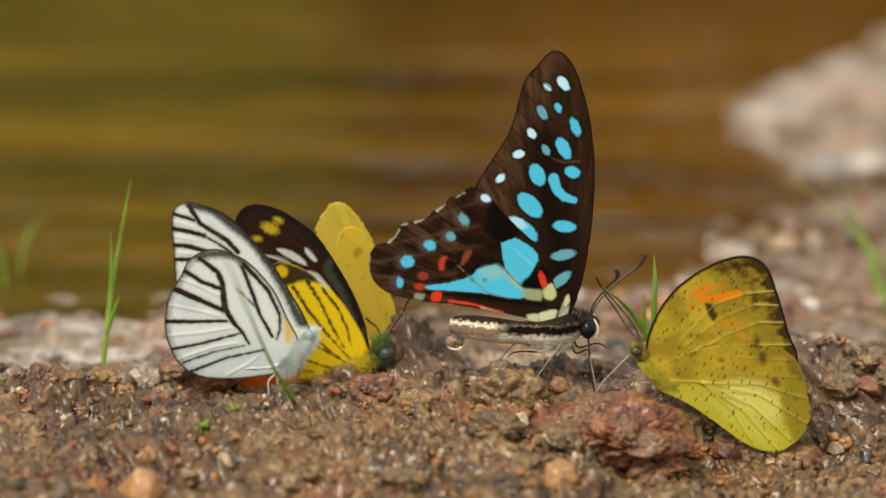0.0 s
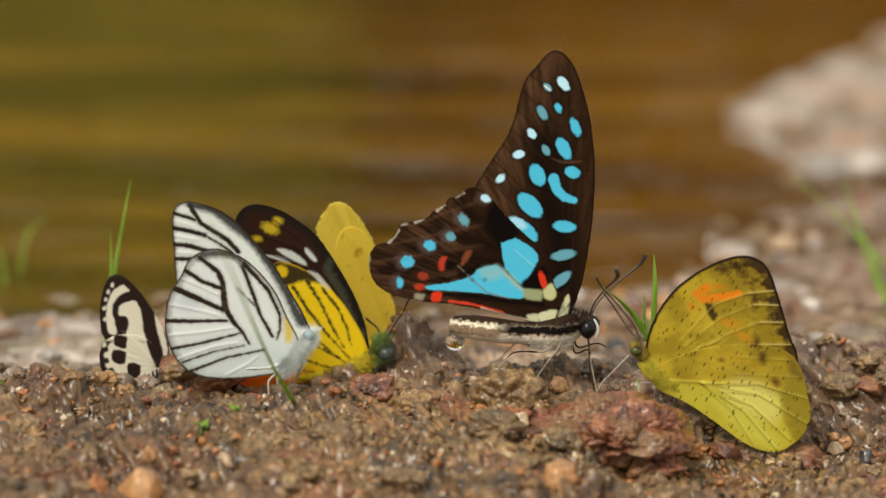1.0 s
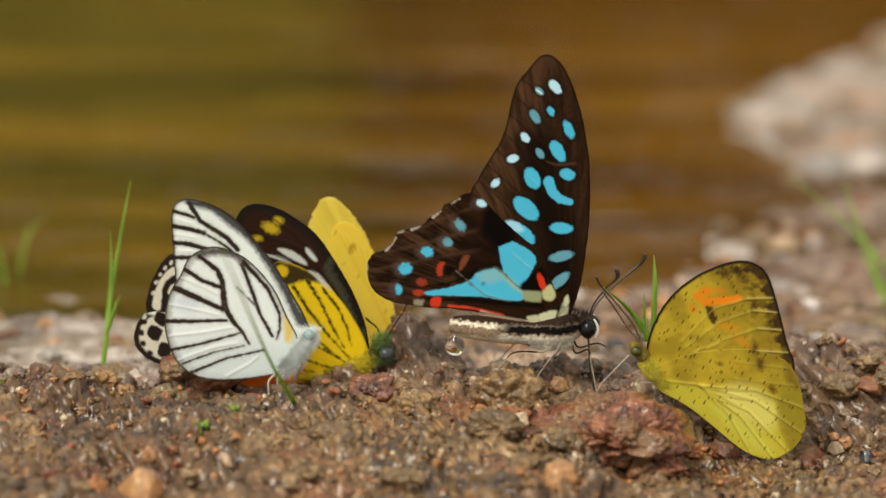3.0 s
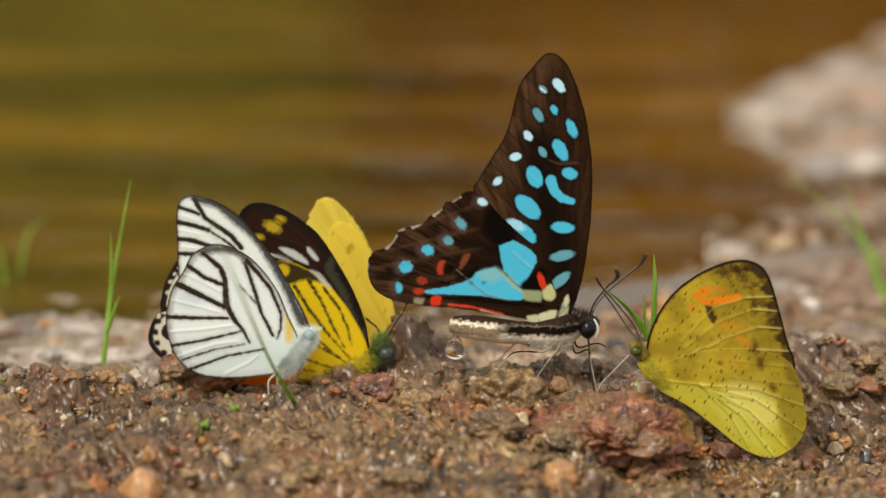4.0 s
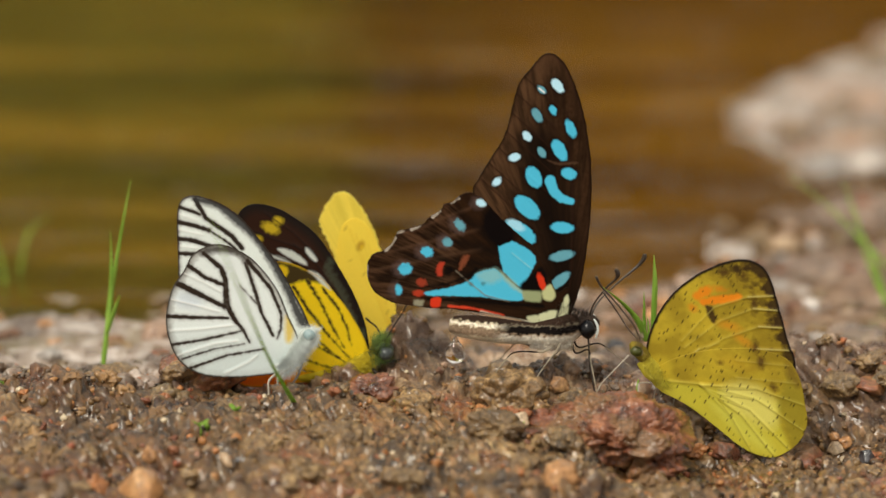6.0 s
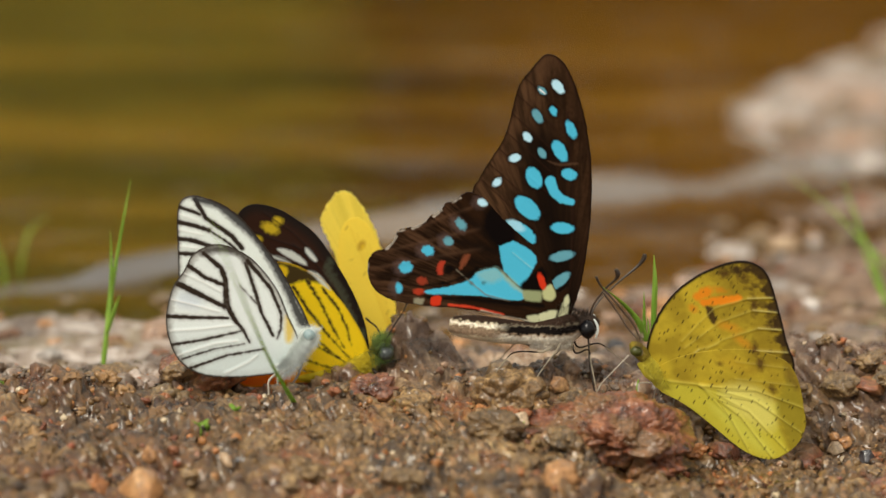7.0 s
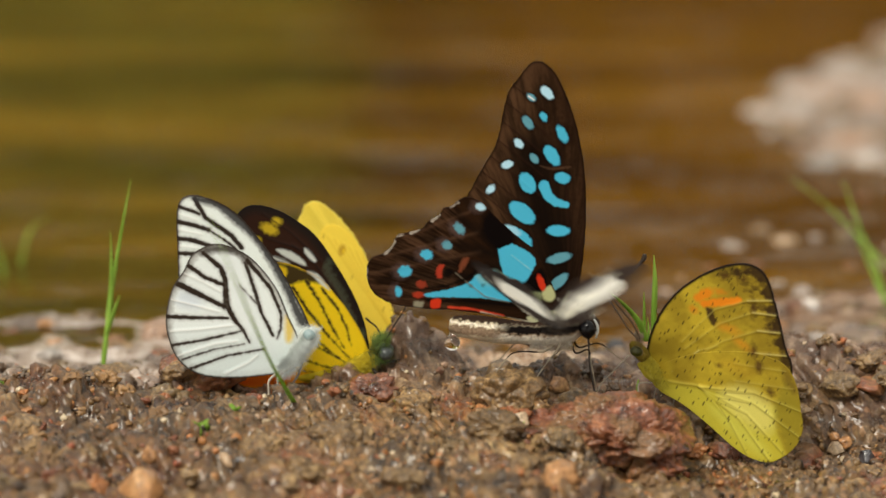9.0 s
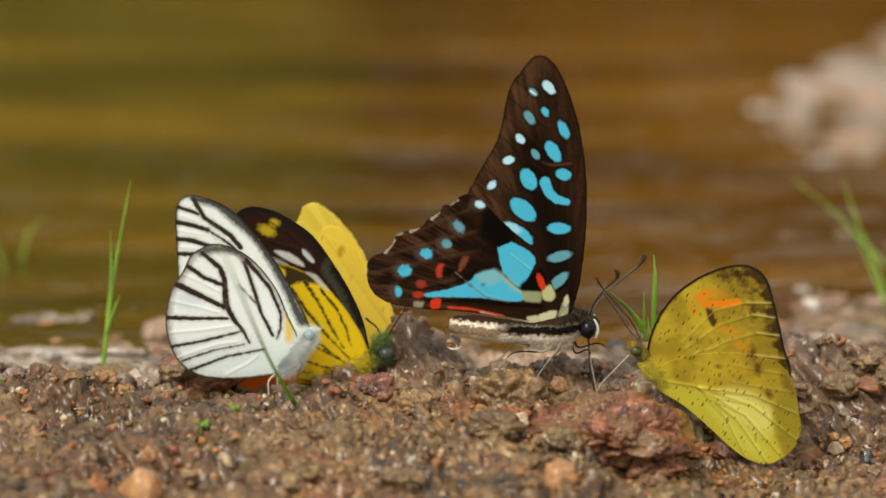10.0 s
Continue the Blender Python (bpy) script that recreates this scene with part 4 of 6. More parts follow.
def build_white(base_xyz):
    thing = new("white_butterfly")
    tagged(thing, "white butterfly with black veins, wings folded, on reddish clod", "butterfly", "puddling butterflies")
    thing.location = base_xyz
    d = Drawing(510, 700)
    hinge = (512, 622)
    fore = wing_mesh("white_forewing", [(548, 600), (546, 568), (520, 515), (489, 460), (457, 418), (430, 386), (400, 363), (372, 351), (346, 345), (328, 349), (318, 363), (315, 390), (316, 430), (317, 470),
                                        (325, 500), (400, 570), (480, 630)], hinge, white_fore_paint, fringe=0.6)
    hind = wing_mesh("white_hindwing", [(530, 640), (530, 600), (512, 560), (494, 515), (470, 480), (442, 452), (412, 436), (385, 430), (360, 437), (340, 452), (325, 480), (308, 505), (299, 530), (294, 560), (296, 588),
                                        (304, 615), (318, 638), (340, 655), (372, 665), (420, 667), (470, 663), (510, 656)], hinge, white_hind_paint, fringe=0.6)
    wings = four_wings(thing, d, hinge, fore, hind, WING_PALE, labels=("white forewing with black veins and grey leading edge", ""))
    pale = lambda w: np.tile(srgb(222, 228, 224), (len(w), 1))
    body = [(492, 650, 0, 6), (508, 640, 0, 11), (523, 624, 0, 15), (535, 608, 0, 15), (545, 597, 0, 12)]
    d.tube("abdomen", [(425, 652, 0, 1.5), (445, 652, 0, 3.2), (475, 650, 0, 3.4), (500, 645, 0, 8)], BODY, thing, colour=pale)
    d.tube("thorax", body, BODY, thing, colour=pale, sides=24, squash=0.5)
    d.fur("fur", body, FUR_WHITE, thing, 9000, 24, lean=(0.3, -0.4), wide=0.2)
    head = d.tube("head", [(532, 604, 0, 10), (543, 596, 0, 16), (554, 591, 0, 14), (561, 589, 0, 7)], BODY, thing, colour=pale, sides=20, squash=0.7)
    d.fur("head_fur", [(540, 600, 0, 15), (552, 598, 0, 14), (562, 592, 0, 10)], FUR_WHITE, head, 2000, 13, lean=(0.5, -0.5), wide=0.22)
    for side in (-1, 1):
        d.tube("eye", [(538, 591, side * 0.8, 3), (543, 590, side * 0.95, 9), (549, 590, side * 1.0, 11), (555, 590, side * 0.95, 8), (559, 590, side * 0.8, 3)], EYE_BLUE, head, "pale blue-grey compound eye", sides=14)
    for pts in ([(520, 645, -0.6, 3), (498, 660, -1.2, 2.4), (490, 685, -1.5, 2), (488, 708, -2, 1.6)], [(505, 650, -0.6, 3), (478, 668, -1.6, 2.4), (476, 690, -2, 2), (474, 708, -2.4, 1.6)],
                [(535, 640, 0.6, 3), (528, 665, 1, 2.2), (512, 690, 1.5, 1.8), (505, 708, 1.5, 1.5)]):
        d.tube("leg", pts, PALE_LEG, thing, sides=7)
    return thing, wings


def jez_fore_paint(P, loop):
    p = Paint(P, srgb(52, 27, 14))
    x, y = P[:, 0], P[:, 1]
    p.put(-(loop_dist(P, loop) + 14), srgb(26, 22, 19), 14, 0.8, 4)
    p.put(np.abs(line_dist(P, [(642, 575), (622, 520), (596, 472)]) - 14) - 7, srgb(84, 92, 74), 8, 0.55, 16)
    Y = srgb(214, 186, 40)
    p.spot(480, 402, 16, 9, 25, Y, 6, 0.95, 6).spot(494, 389, 9, 7, 20, Y, 6, 0.9, 6).spot(457, 420, 8, 5, 10, Y, 6, 0.9, 6)
    W = srgb(225, 230, 225)
    p.patch([(492, 439), (511, 440), (534, 453), (545, 468), (530, 463), (508, 452)], W, 4, 0.95)
    p.patch([(470, 449), (492, 451), (514, 461), (512, 464), (488, 456)], W, 4, 0.9)
    p.patch([(541, 440), (548, 438), (562, 456), (560, 462), (550, 456)], W, 4, 0.95)
    p.patch([(546, 477), (562, 481), (578, 498), (585, 510), (574, 503), (558, 488)], W, 4, 0.9)
    for pts in ([(640, 600), (600, 520), (560, 465), (520, 430)], [(430, 400), (480, 420), (540, 440)], [(440, 430), (500, 455), (560, 480)], [(470, 375), (520, 410), (570, 460)]):
        p.vein(pts, 2.2, srgb(34, 22, 18), 3, 0.8, 2, 0.6)
    p.put(-(loop_dist(P, loop) + 2.5), srgb(20, 15, 13), 3, 0.9, 1)
    return p


def jez_hind_paint(P, loop):
    x, y = P[:, 0], P[:, 1]
    p = Paint(P, srgb(254, 224, 30))
    p.spot(450, 665, 85, 26, 4, srgb(248, 118, 26), 26, 0.95)
    ink = srgb(52, 36, 22)
    p.patch([(466, 460), (505, 462), (545, 476), (575, 496), (560, 497), (540, 494), (522, 499), (505, 508), (494, 522), (480, 520)], ink, 7, 0.97, 8)
    p.spot(499, 478, 12, 11, 0, srgb(240, 206, 30), 5, 0.95, 6)
    p.patch([(546, 477), (562, 481), (578, 498), (586, 512), (574, 504), (558, 488)], srgb(225, 230, 225), 4, 0.95)
    for pts, w in (([(520, 505), (545, 545), (580, 590), (625, 640)], 8), ([(545, 495), (572, 540), (590, 580), (610, 615)], 8), ([(500, 520), (520, 560), (560, 600), (610, 640)], 10),
                   ([(572, 508), (600, 545), (615, 580), (622, 610)], 6), ([(500, 580), (560, 610), (620, 645)], 5), ([(480, 610), (540, 635), (600, 655)], 4), ([(470, 640), (540, 655), (600, 665)], 3)):
        p.vein(pts, w * 0.8, ink, 4, 0.97, 9, 0.5, 1.6)
    p.put(-(loop_dist(P, loop) + 1.5), srgb(170, 120, 20), 3, 0.6, 1)
    return p


def build_jezebel(base_xyz):
    thing = new("jezebel_butterfly")
    tagged(thing, "black and yellow butterfly with white streaks, wings folded", "butterfly", "puddling butterflies")
    thing.location = base_xyz
    d = Drawing(640, 695)
    hinge = (640, 645)
    fore = wing_mesh("jezebel_forewing", [(655, 640), (652, 600), (643, 560), (622, 510), (592, 458), (562, 415), (530, 389), (500, 371), (470, 361), (445, 361), (428, 371), (418, 392), (420, 412), (436, 435),
                                          (465, 480), (510, 550), (580, 625), (625, 655)], hinge, jez_fore_paint, fringe=0.6)
    hind = wing_mesh("jezebel_hindwing", [(655, 655), (648, 605), (620, 552), (596, 520), (574, 494), (548, 478), (508, 462), (480, 470), (450, 540), (425, 610), (415, 662), (432, 682), (480, 684), (540, 676), (585, 680), (620, 676)],
                     hinge, jez_hind_paint, fringe=0.6)
    wings = four_wings(thing, d, hinge, fore, hind, WING_YELLOW, labels=("dark brown forewing with white and yellow marks", "yellow hindwing with black veins and orange edge"))
    olive = lambda w: np.tile(srgb(196, 174, 44), (len(w), 1))
    body = [(575, 662, 0, 9), (605, 658, 0, 15), (632, 648, 0, 18), (652, 634, 0, 16), (662, 624, 0, 12)]
    d.tube("abdomen", [(520, 668, 0, 4), (545, 668, 0, 9), (575, 664, 0, 12)], DOWN, thing, colour=olive)
    d.tube("thorax", body, DOWN, thing, colour=olive, sides=24, squash=0.6)
    d.fur("fur", body, FUR_GREEN, thing, 2600, 17, lean=(0.45, -0.1), wide=0.3)
    head = d.tube("head", [(655, 628, 0, 10), (668, 621, 0, 14), (682, 618, 0, 13), (690, 618, 0, 5)], DOWN, thing, colour=lambda w: np.tile(srgb(80, 92, 70), (len(w), 1)))
    d.fur("head_fur", [(660, 622, 0, 16), (672, 616, 0, 18), (688, 614, 0, 14)], FUR_DUSK, head, 1400, 20, lean=(0.2, 0.4), wide=0.4)
    for side in (-1, 1):
        d.tube("eye", [(672, 626, side * 1.2, 3), (678, 624, side * 1.4, 10), (684, 622, side * 1.45, 12), (691, 621, side * 1.3, 9), (696, 621, side * 1.1, 3)], simple("dusky_eye", srgb(50, 55, 58), srgb(90, 98, 98), 5000, 0.3, 0.5), head, "dusky compound eye", sides=14)
    d.tube("antenna", [(682, 602, -0.5, 1.4), (700, 570, -1, 1.3), (718, 540, -1.5, 1.4), (735, 500, -1.8, 2.6), (738, 490, -1.8, 1.6)], CHITIN, head)
    d.tube("antenna", [(678, 604, 0.5, 1.4), (668, 582, 0.8, 1.5), (655, 570, 0.6, 1.8), (648, 563, 0.4, 2)], CHITIN, head)
    for pts in ([(640, 660, -1, 2.6), (600, 678, -2.5, 2), (597, 684, -2.6, 1.8), (597, 706, -3, 1.5)], [(660, 650, -1, 2.6), (676, 668, -2, 2), (655, 676, -2.4, 1.6), (652, 700, -2.6, 1.5)],
                [(672, 645, 0.5, 2.2), (700, 640, 1, 1.7), (718, 640, 1.4, 1.6), (716, 660, 1.5, 1.4), (708, 690, 1.5, 1.3)]):
        d.tube("leg", pts, CHITIN, thing, sides=7)
    return thing, wings


def lemon_paint(P, loop):
    p = Paint(P, srgb(252, 232, 96))
    a = np.arctan2(P[:, 1] - 585, P[:, 0] - 690)
    p.put((0.5 - fbm(a * 34, P[:, 1] * 0, 2, 5)) * 30, srgb(222, 202, 70), 14, 0.5, 4)
    for pts in ([(690, 585), (640, 480), (600, 400), (575, 355)], [(690, 585), (620, 470), (560, 380)], [(690, 585), (650, 460), (620, 370)]):
        p.vein(pts, 2, srgb(240, 222, 90), 4, 0.6, 2, 0.6)
    p.put(-(loop_dist(P, loop) + 2), srgb(235, 220, 110), 3, 0.6, 1)
    return p


def lemon_hind_paint(P, loop):
    p = Paint(P, srgb(254, 230, 86))
    for k in range(6):
        p.vein([(692, 585), (600 + 12 * k, 410 + 8 * k)], 2, srgb(242, 212, 70), 4, 0.6, 2, 0.6)
    p.spot(622, 438, 6, 9, 30, srgb(190, 140, 30), 5, 0.7).spot(625, 440, 2.5, 4, 30, srgb(236, 202, 42), 2)
    p.speckle(srgb(170, 140, 40), 14, 0.3, 0.5)
    return p


def build_lemon(base_xyz):
    thing = new("yellow_butterfly")
    tagged(thing, "small plain lemon yellow butterfly half hidden behind mud", "butterfly", "puddling butterflies")
    thing.location = base_xyz
    d = Drawing(690, 640)
    hinge = (660, 578)
    fore = wing_mesh("lemon_forewing", [(698, 590), (688, 520), (668, 468), (652, 425), (630, 388), (606, 362), (590, 350), (572, 350), (560, 360), (548, 390), (545, 405), (565, 440), (600, 500), (640, 560), (675, 598)],
                     hinge, lemon_paint, fringe=3.2)
    hind = wing_mesh("lemon_hindwing", [(699, 596), (696, 540), (680, 500), (660, 450), (640, 412), (615, 392), (590, 400), (582, 440), (590, 500), (610, 560), (640, 600), (675, 612)], hinge, lemon_hind_paint, fringe=1.2)
    wings = four_wings(thing, d, hinge, fore, hind, WING_YELLOW)
    c = lambda w: np.tile(srgb(215, 195, 80), (len(w), 1))
    d.tube("abdomen", [(640, 612, 0, 4), (660, 610, 0, 8), (685, 604, 0, 10)], BODY, thing, colour=c)
    body = [(680, 604, 0, 9), (695, 597, 0, 13), (706, 590, 0, 8)]
    d.tube("thorax", body, BODY, thing, colour=c)
    d.fur("fur", body, FUR_GREEN, thing, 300, 9)
    head = d.tube("head", [(702, 592, 0, 5), (712, 588, 0, 9), (720, 587, 0, 4)], BODY, thing, colour=c)
    for side in (-1, 1):
        d.tube("eye", [(707, 590, side * 0.5, 2), (712, 589, side * 0.65, 5), (717, 588, side * 0.5, 2)], EYE_GREEN, head)
    for k in (-1, 0, 1):
        d.tube("leg", [(692 + 6 * k, 604, 0.3, 2), (690 + 14 * k, 625, 0.9, 1.5), (692 + 18 * k, 655, 1.4, 1.2)], PALE_LEG, thing, sides=6)
    return thing, wings


def sulphur_ground(P):
    """The mottled yellow both wings share, browner toward the apex."""
    x, y = P[:, 0], P[:, 1]
    p = Paint(P, srgb(208, 184, 52))
    p.put((0.5 - fbm(x / 34, y / 26, 3, 71)) * 40, srgb(160, 136, 34), 18, 0.75, 4)
    q = (x - 1265) / 110 + (560 - y) / 160 * 0.9
    return p.put(-(q - 0.5) * 40, srgb(150, 126, 32), 50, 0.85, 30)


def sulphur_fore_paint(P, loop):
    x, y = P[:, 0], P[:, 1]
    p = sulphur_ground(P)
    d = loop_dist(P, loop)
    # olive, mottled outer part and dark toothed margin
    q = (x - 1265) / 110 + (560 - y) / 160 * 0.9
    p.put((0.52 - fbm(x / 11, y / 7, 3, 77)) * 60 + np.clip((0.9 - q) * 60, 0, 60), srgb(88, 66, 22), 16, 0.7, 6)
    teeth = 5.0 * np.sin(y / 4.6) + 14 * (fbm(x / 9, y / 9, 3, 78) - 0.5)
    outer = np.clip((x - 1240) / 60, 0, 1) * np.clip((660 - y) / 30, 0, 1)
    p.put(-(d + 15 + 1.7 * teeth), srgb(58, 38, 18), 10, 0.9 * outer[:, None], 10)
    for s in ((1277, 476, 9, 7, 20), (1330, 524, 16, 5, 85), (1334, 603, 12, 6, 80), (1344, 629, 11, 7, 80), (1309, 478, 8, 4, 0), (1366, 672, 9, 6, 40)):
        p.spot(*s, srgb(84, 56, 22), 8, 0.85, 10)
    O = srgb(240, 148, 26)
    p.patch([(1224, 518), (1236, 505), (1250, 499), (1258, 508), (1248, 518), (1232, 526)], O, 7, 0.9, 9)
    p.patch([(1236, 526), (1258, 518), (1290, 512), (1306, 510), (1309, 518), (1290, 526), (1256, 532), (1240, 534)], O, 5, 0.98, 6)
    p.spot(1270, 504, 12, 5, 10, srgb(226, 140, 26), 8, 0.7, 8).spot(1224, 540, 8, 6, 30, srgb(226, 140, 26), 8, 0.75, 8)
    p.spot(1288, 568, 18, 7, 12, srgb(224, 156, 34), 10, 0.75).spot(1312, 592, 14, 6, 30, srgb(224, 156, 34), 10, 0.75)
    p.patch([(1247, 535), (1258, 537), (1262, 548), (1268, 556), (1260, 565), (1250, 552)], srgb(72, 50, 22), 5, 0.95, 8)
    for pts in ([(1369, 510), (1320, 515), (1262, 536), (1205, 600)], [(1380, 536), (1330, 535), (1272, 560), (1210, 612)], [(1388, 566), (1340, 566), (1276, 592), (1190, 655)], [(1396, 605), (1338, 606), (1290, 615), (1190, 664)],
                [(1402, 640), (1348, 640), (1275, 642), (1186, 668)], [(1188, 655), (1236, 612), (1270, 600)]):
        p.vein(pts, 1.5, srgb(206, 192, 92), 2.2, 0.55, 1, 1.0)
        p.vein(pts[:2], 1.8, srgb(222, 210, 130), 2.2, 0.7, 1, 0.8)
    p.speckle(srgb(44, 36, 10), 11, 0.75, 0.95, 5, np.clip((1340 - x) / 50, 0, 1))
    p.put(-(d + 4.2), srgb(34, 22, 12), 3, 1.0, 1)
    return p


def sulphur_hind_paint(P, loop):
    x, y = P[:, 0], P[:, 1]
    p = sulphur_ground(P)
    # lower part paler: light through the single wing layer, painted in
    p.patch([(1150, 668), (1210, 676), (1290, 682), (1350, 692), (1378, 700), (1376, 730), (1395, 785), (1340, 800), (1250, 750)], srgb(218, 208, 70), 10, 0.85, 4)
    p.patch([(1275, 682), (1320, 668), (1364, 690), (1374, 716), (1368, 742), (1340, 738), (1300, 716)], srgb(240, 232, 128), 22, 0.8, 10)
    p.patch([(1255, 706), (1300, 722), (1345, 752), (1370, 784), (1345, 782), (1300, 752)], srgb(228, 224, 96), 16, 0.7, 8)
    p.patch([(1376, 690), (1396, 650), (1420, 690), (1424, 740), (1404, 776), (1390, 750), (1378, 722)], srgb(160, 146, 42), 12, 0.75, 12)
    p.patch([(1390, 625), (1402, 640), (1414, 665), (1404, 668), (1388, 646)], srgb(120, 96, 34), 10, 0.7, 10)
    p.vein([(1184, 672), (1225, 673), (1275, 676)], 3.2, srgb(216, 202, 84), 3, 0.8, 1, 1.3, 2)
    for b, bow in (((1330, 788), -6), ((1368, 792), -10), ((1396, 780), -14), ((1420, 745), -16), ((1421, 700), -12)):
        a = (1240, 675)
        m = (a[0] + (b[0] - a[0]) * 0.5 + 6, a[1] + (b[1] - a[1]) * 0.5 + bow)
        p.vein([a, m, b], 1.4, srgb(222, 212, 100), 2.2, 0.6, 1, 0.9)
        p.vein([(a[0] + 30, a[1] + (b[1] - a[1]) * 0.2 + 2), (m[0] + 2, m[1] + 3), (b[0], b[1] + 2)], 1.4, srgb(140, 122, 28), 2.4, 0.5, 2)
    for b in ((1405, 662), (1392, 632)):
        p.vein([(1300, b[1] - 4), b], 1.3, srgb(206, 192, 92), 2.2, 0.55, 1, 0.6)
    p.speckle(srgb(44, 36, 10), 11, 0.75, 0.95, 9)
    for q in ((1334, 603, 11, 6, 80), (1344, 629, 11, 7, 80), (1366, 672, 9, 6, 40), (1272, 634, 5, 3, 0)):
        p.spot(*q, srgb(88, 58, 24), 7, 0.85, 9)
    p.spot(1300, 632, 30, 10, 15, srgb(200, 160, 40), 16, 0.4, 8)
    return p


def build_sulphur(base_xyz):
    thing = new("sulphur_butterfly")
    tagged(thing, "olive yellow butterfly with orange patch, wings folded, on clod", "butterfly", "puddling butterflies")
    thing.location = base_xyz
    d = Drawing(1165, 705)
    hinge = (1165, 668)
    fore = wing_mesh("sulphur_forewing", [(1148, 655), (1142, 625), (1149, 588), (1166, 549), (1191, 514), (1226, 484), (1264, 462), (1298, 451), (1324, 451), (1345, 461), (1358, 480), (1370, 515), (1380, 550), (1391, 590),
                                          (1403, 620), (1401, 650), (1370, 690), (1290, 700), (1200, 690)], hinge, sulphur_fore_paint, fringe=0.6, wide=1.035)
    hind = wing_mesh("sulphur_hindwing", [(1150, 668), (1168, 645), (1215, 622), (1280, 608), (1340, 606), (1385, 618), (1404, 638), (1415, 665), (1421, 695), (1426, 730), (1416, 760), (1396, 782), (1366, 797), (1332, 791), (1302, 775),
                                          (1262, 745), (1210, 710), (1170, 692)], hinge, sulphur_hind_paint, fringe=0.6, wide=1.035)
    wings = four_wings(thing, d, hinge, fore, hind, WING_YELLOW, labels=("olive forewing with dusky corner and orange patch", "pale yellow speckled hindwing"))
    c = lambda w: np.tile(srgb(190, 176, 60), (len(w), 1))
    body = [(1200, 686, 0, 6), (1178, 676, 0, 12), (1154, 656, 0, 17), (1138, 636, 0, 14)]
    d.tube("abdomen", [(1290, 728, 0, 3), (1255, 714, 0, 7), (1222, 699, 0, 9), (1195, 687, 0, 10)], DOWN, thing, colour=c)
    d.tube("thorax", body, DOWN, thing, colour=c, sides=24, squash=0.5)
    d.fur("fur", body, FUR_OLIVE, thing, 3200, 9, lean=(0.5, 0.1), wide=0.25)
    head = d.tube("head", [(1142, 635, 0, 11), (1132, 622, 0, 13), (1122, 612, 0, 11), (1115, 606, 0, 4)], DOWN, thing, colour=lambda w: np.tile(srgb(126, 110, 44), (len(w), 1)))
    d.fur("head_fur", [(1135, 610, 0, 14), (1125, 606, 0, 14)], FUR_BUFF, head, 1300, 12, lean=(-0.3, 0.5), wide=0.22)
    for side in (-1, 1):
        d.tube("eye", [(1115, 617, side * 0.7, 3), (1119, 618, side * 0.85, 8), (1125, 619, side * 0.9, 10), (1131, 621, side * 0.85, 8), (1135, 623, side * 0.7, 3)], EYE_GREEN, head, "olive green compound eye", sides=14)
    d.tube("antenna", [(1132, 600, -0.4, 1.3), (1118, 570, -1, 1.2), (1085, 528, -1.6, 1.3), (1062, 502, -1.8, 1.8), (1052, 484, -2, 2.4)], CHITIN, head)
    d.tube("antenna", [(1128, 600, 0.4, 1.3), (1112, 585, 1.2, 1.2), (1088, 550, 2, 1.3), (1065, 520, 2.4, 1.6)], CHITIN, head)
    d.tube("proboscis", [(1112, 628, 0, 1.4), (1090, 650, -0.4, 1.2), (1065, 675, -0.8, 1.2), (1056, 690, -1, 1.1)], PALE_LEG, head)
    for pts in ([(1150, 675, -1, 1.6), (1130, 674, -2, 1.4), (1128, 692, -2.5, 1.1), (1126, 712, -2.8, 1.0)], [(1165, 684, 1, 1.6), (1160, 698, 2, 1.4), (1158, 716, 2.5, 1.1)],
                [(1185, 690, 0.5, 1.6), (1195, 702, 1.4, 1.3), (1192, 722, 2, 1.1)]):
        d.tube("leg", pts, PALE_LEG, thing, sides=7)
    return thing, wings


STRIPE_DARK, STRIPE_PALE = srgb(44, 31, 26), srgb(240, 236, 218)


def stripe_blocks(p):
    """The row of dark blocks that crosses both wings, over the fine veins."""
    for k in range(6):
        p.vein([(278, 645), (186 + 7 * k, 560 + 22 * k)], 1.2, srgb(206, 198, 178), 2, 0.35, 1, 0.6)
    for x, y, a, b, turn in ((214, 573, 11, 13, 5), (212, 605, 11, 12, 0), (210, 633, 12, 13, -12), (237, 657, 11, 14, -25)):
        p.patch([(x - a, y - b * 0.8), (x, y - b), (x + a, y - b * 0.7), (x + a * 1.05, y + b * 0.2), (x + a * 0.8, y + b), (x - a * 0.4, y + b * 0.9), (x - a, y + b * 0.4)], STRIPE_DARK, 2, 1.0, 5)


def stripe_rim(p, loop, outer):
    """Dark outer margin with a row of small pale dots."""
    d = loop_dist(p.P, loop)
    p.put(-(d + 9), STRIPE_DARK, 2.5, outer[:, None], 4)
    for k in range(9):
        x, y = ((196, 505), (189, 517), (185, 531), (183, 547), (184, 566), (184, 612), (186, 630), (194, 650), (207, 664))[k]
        p.spot(x, y, 3.2, 4.2, 20, STRIPE_PALE, 2, 0.9)


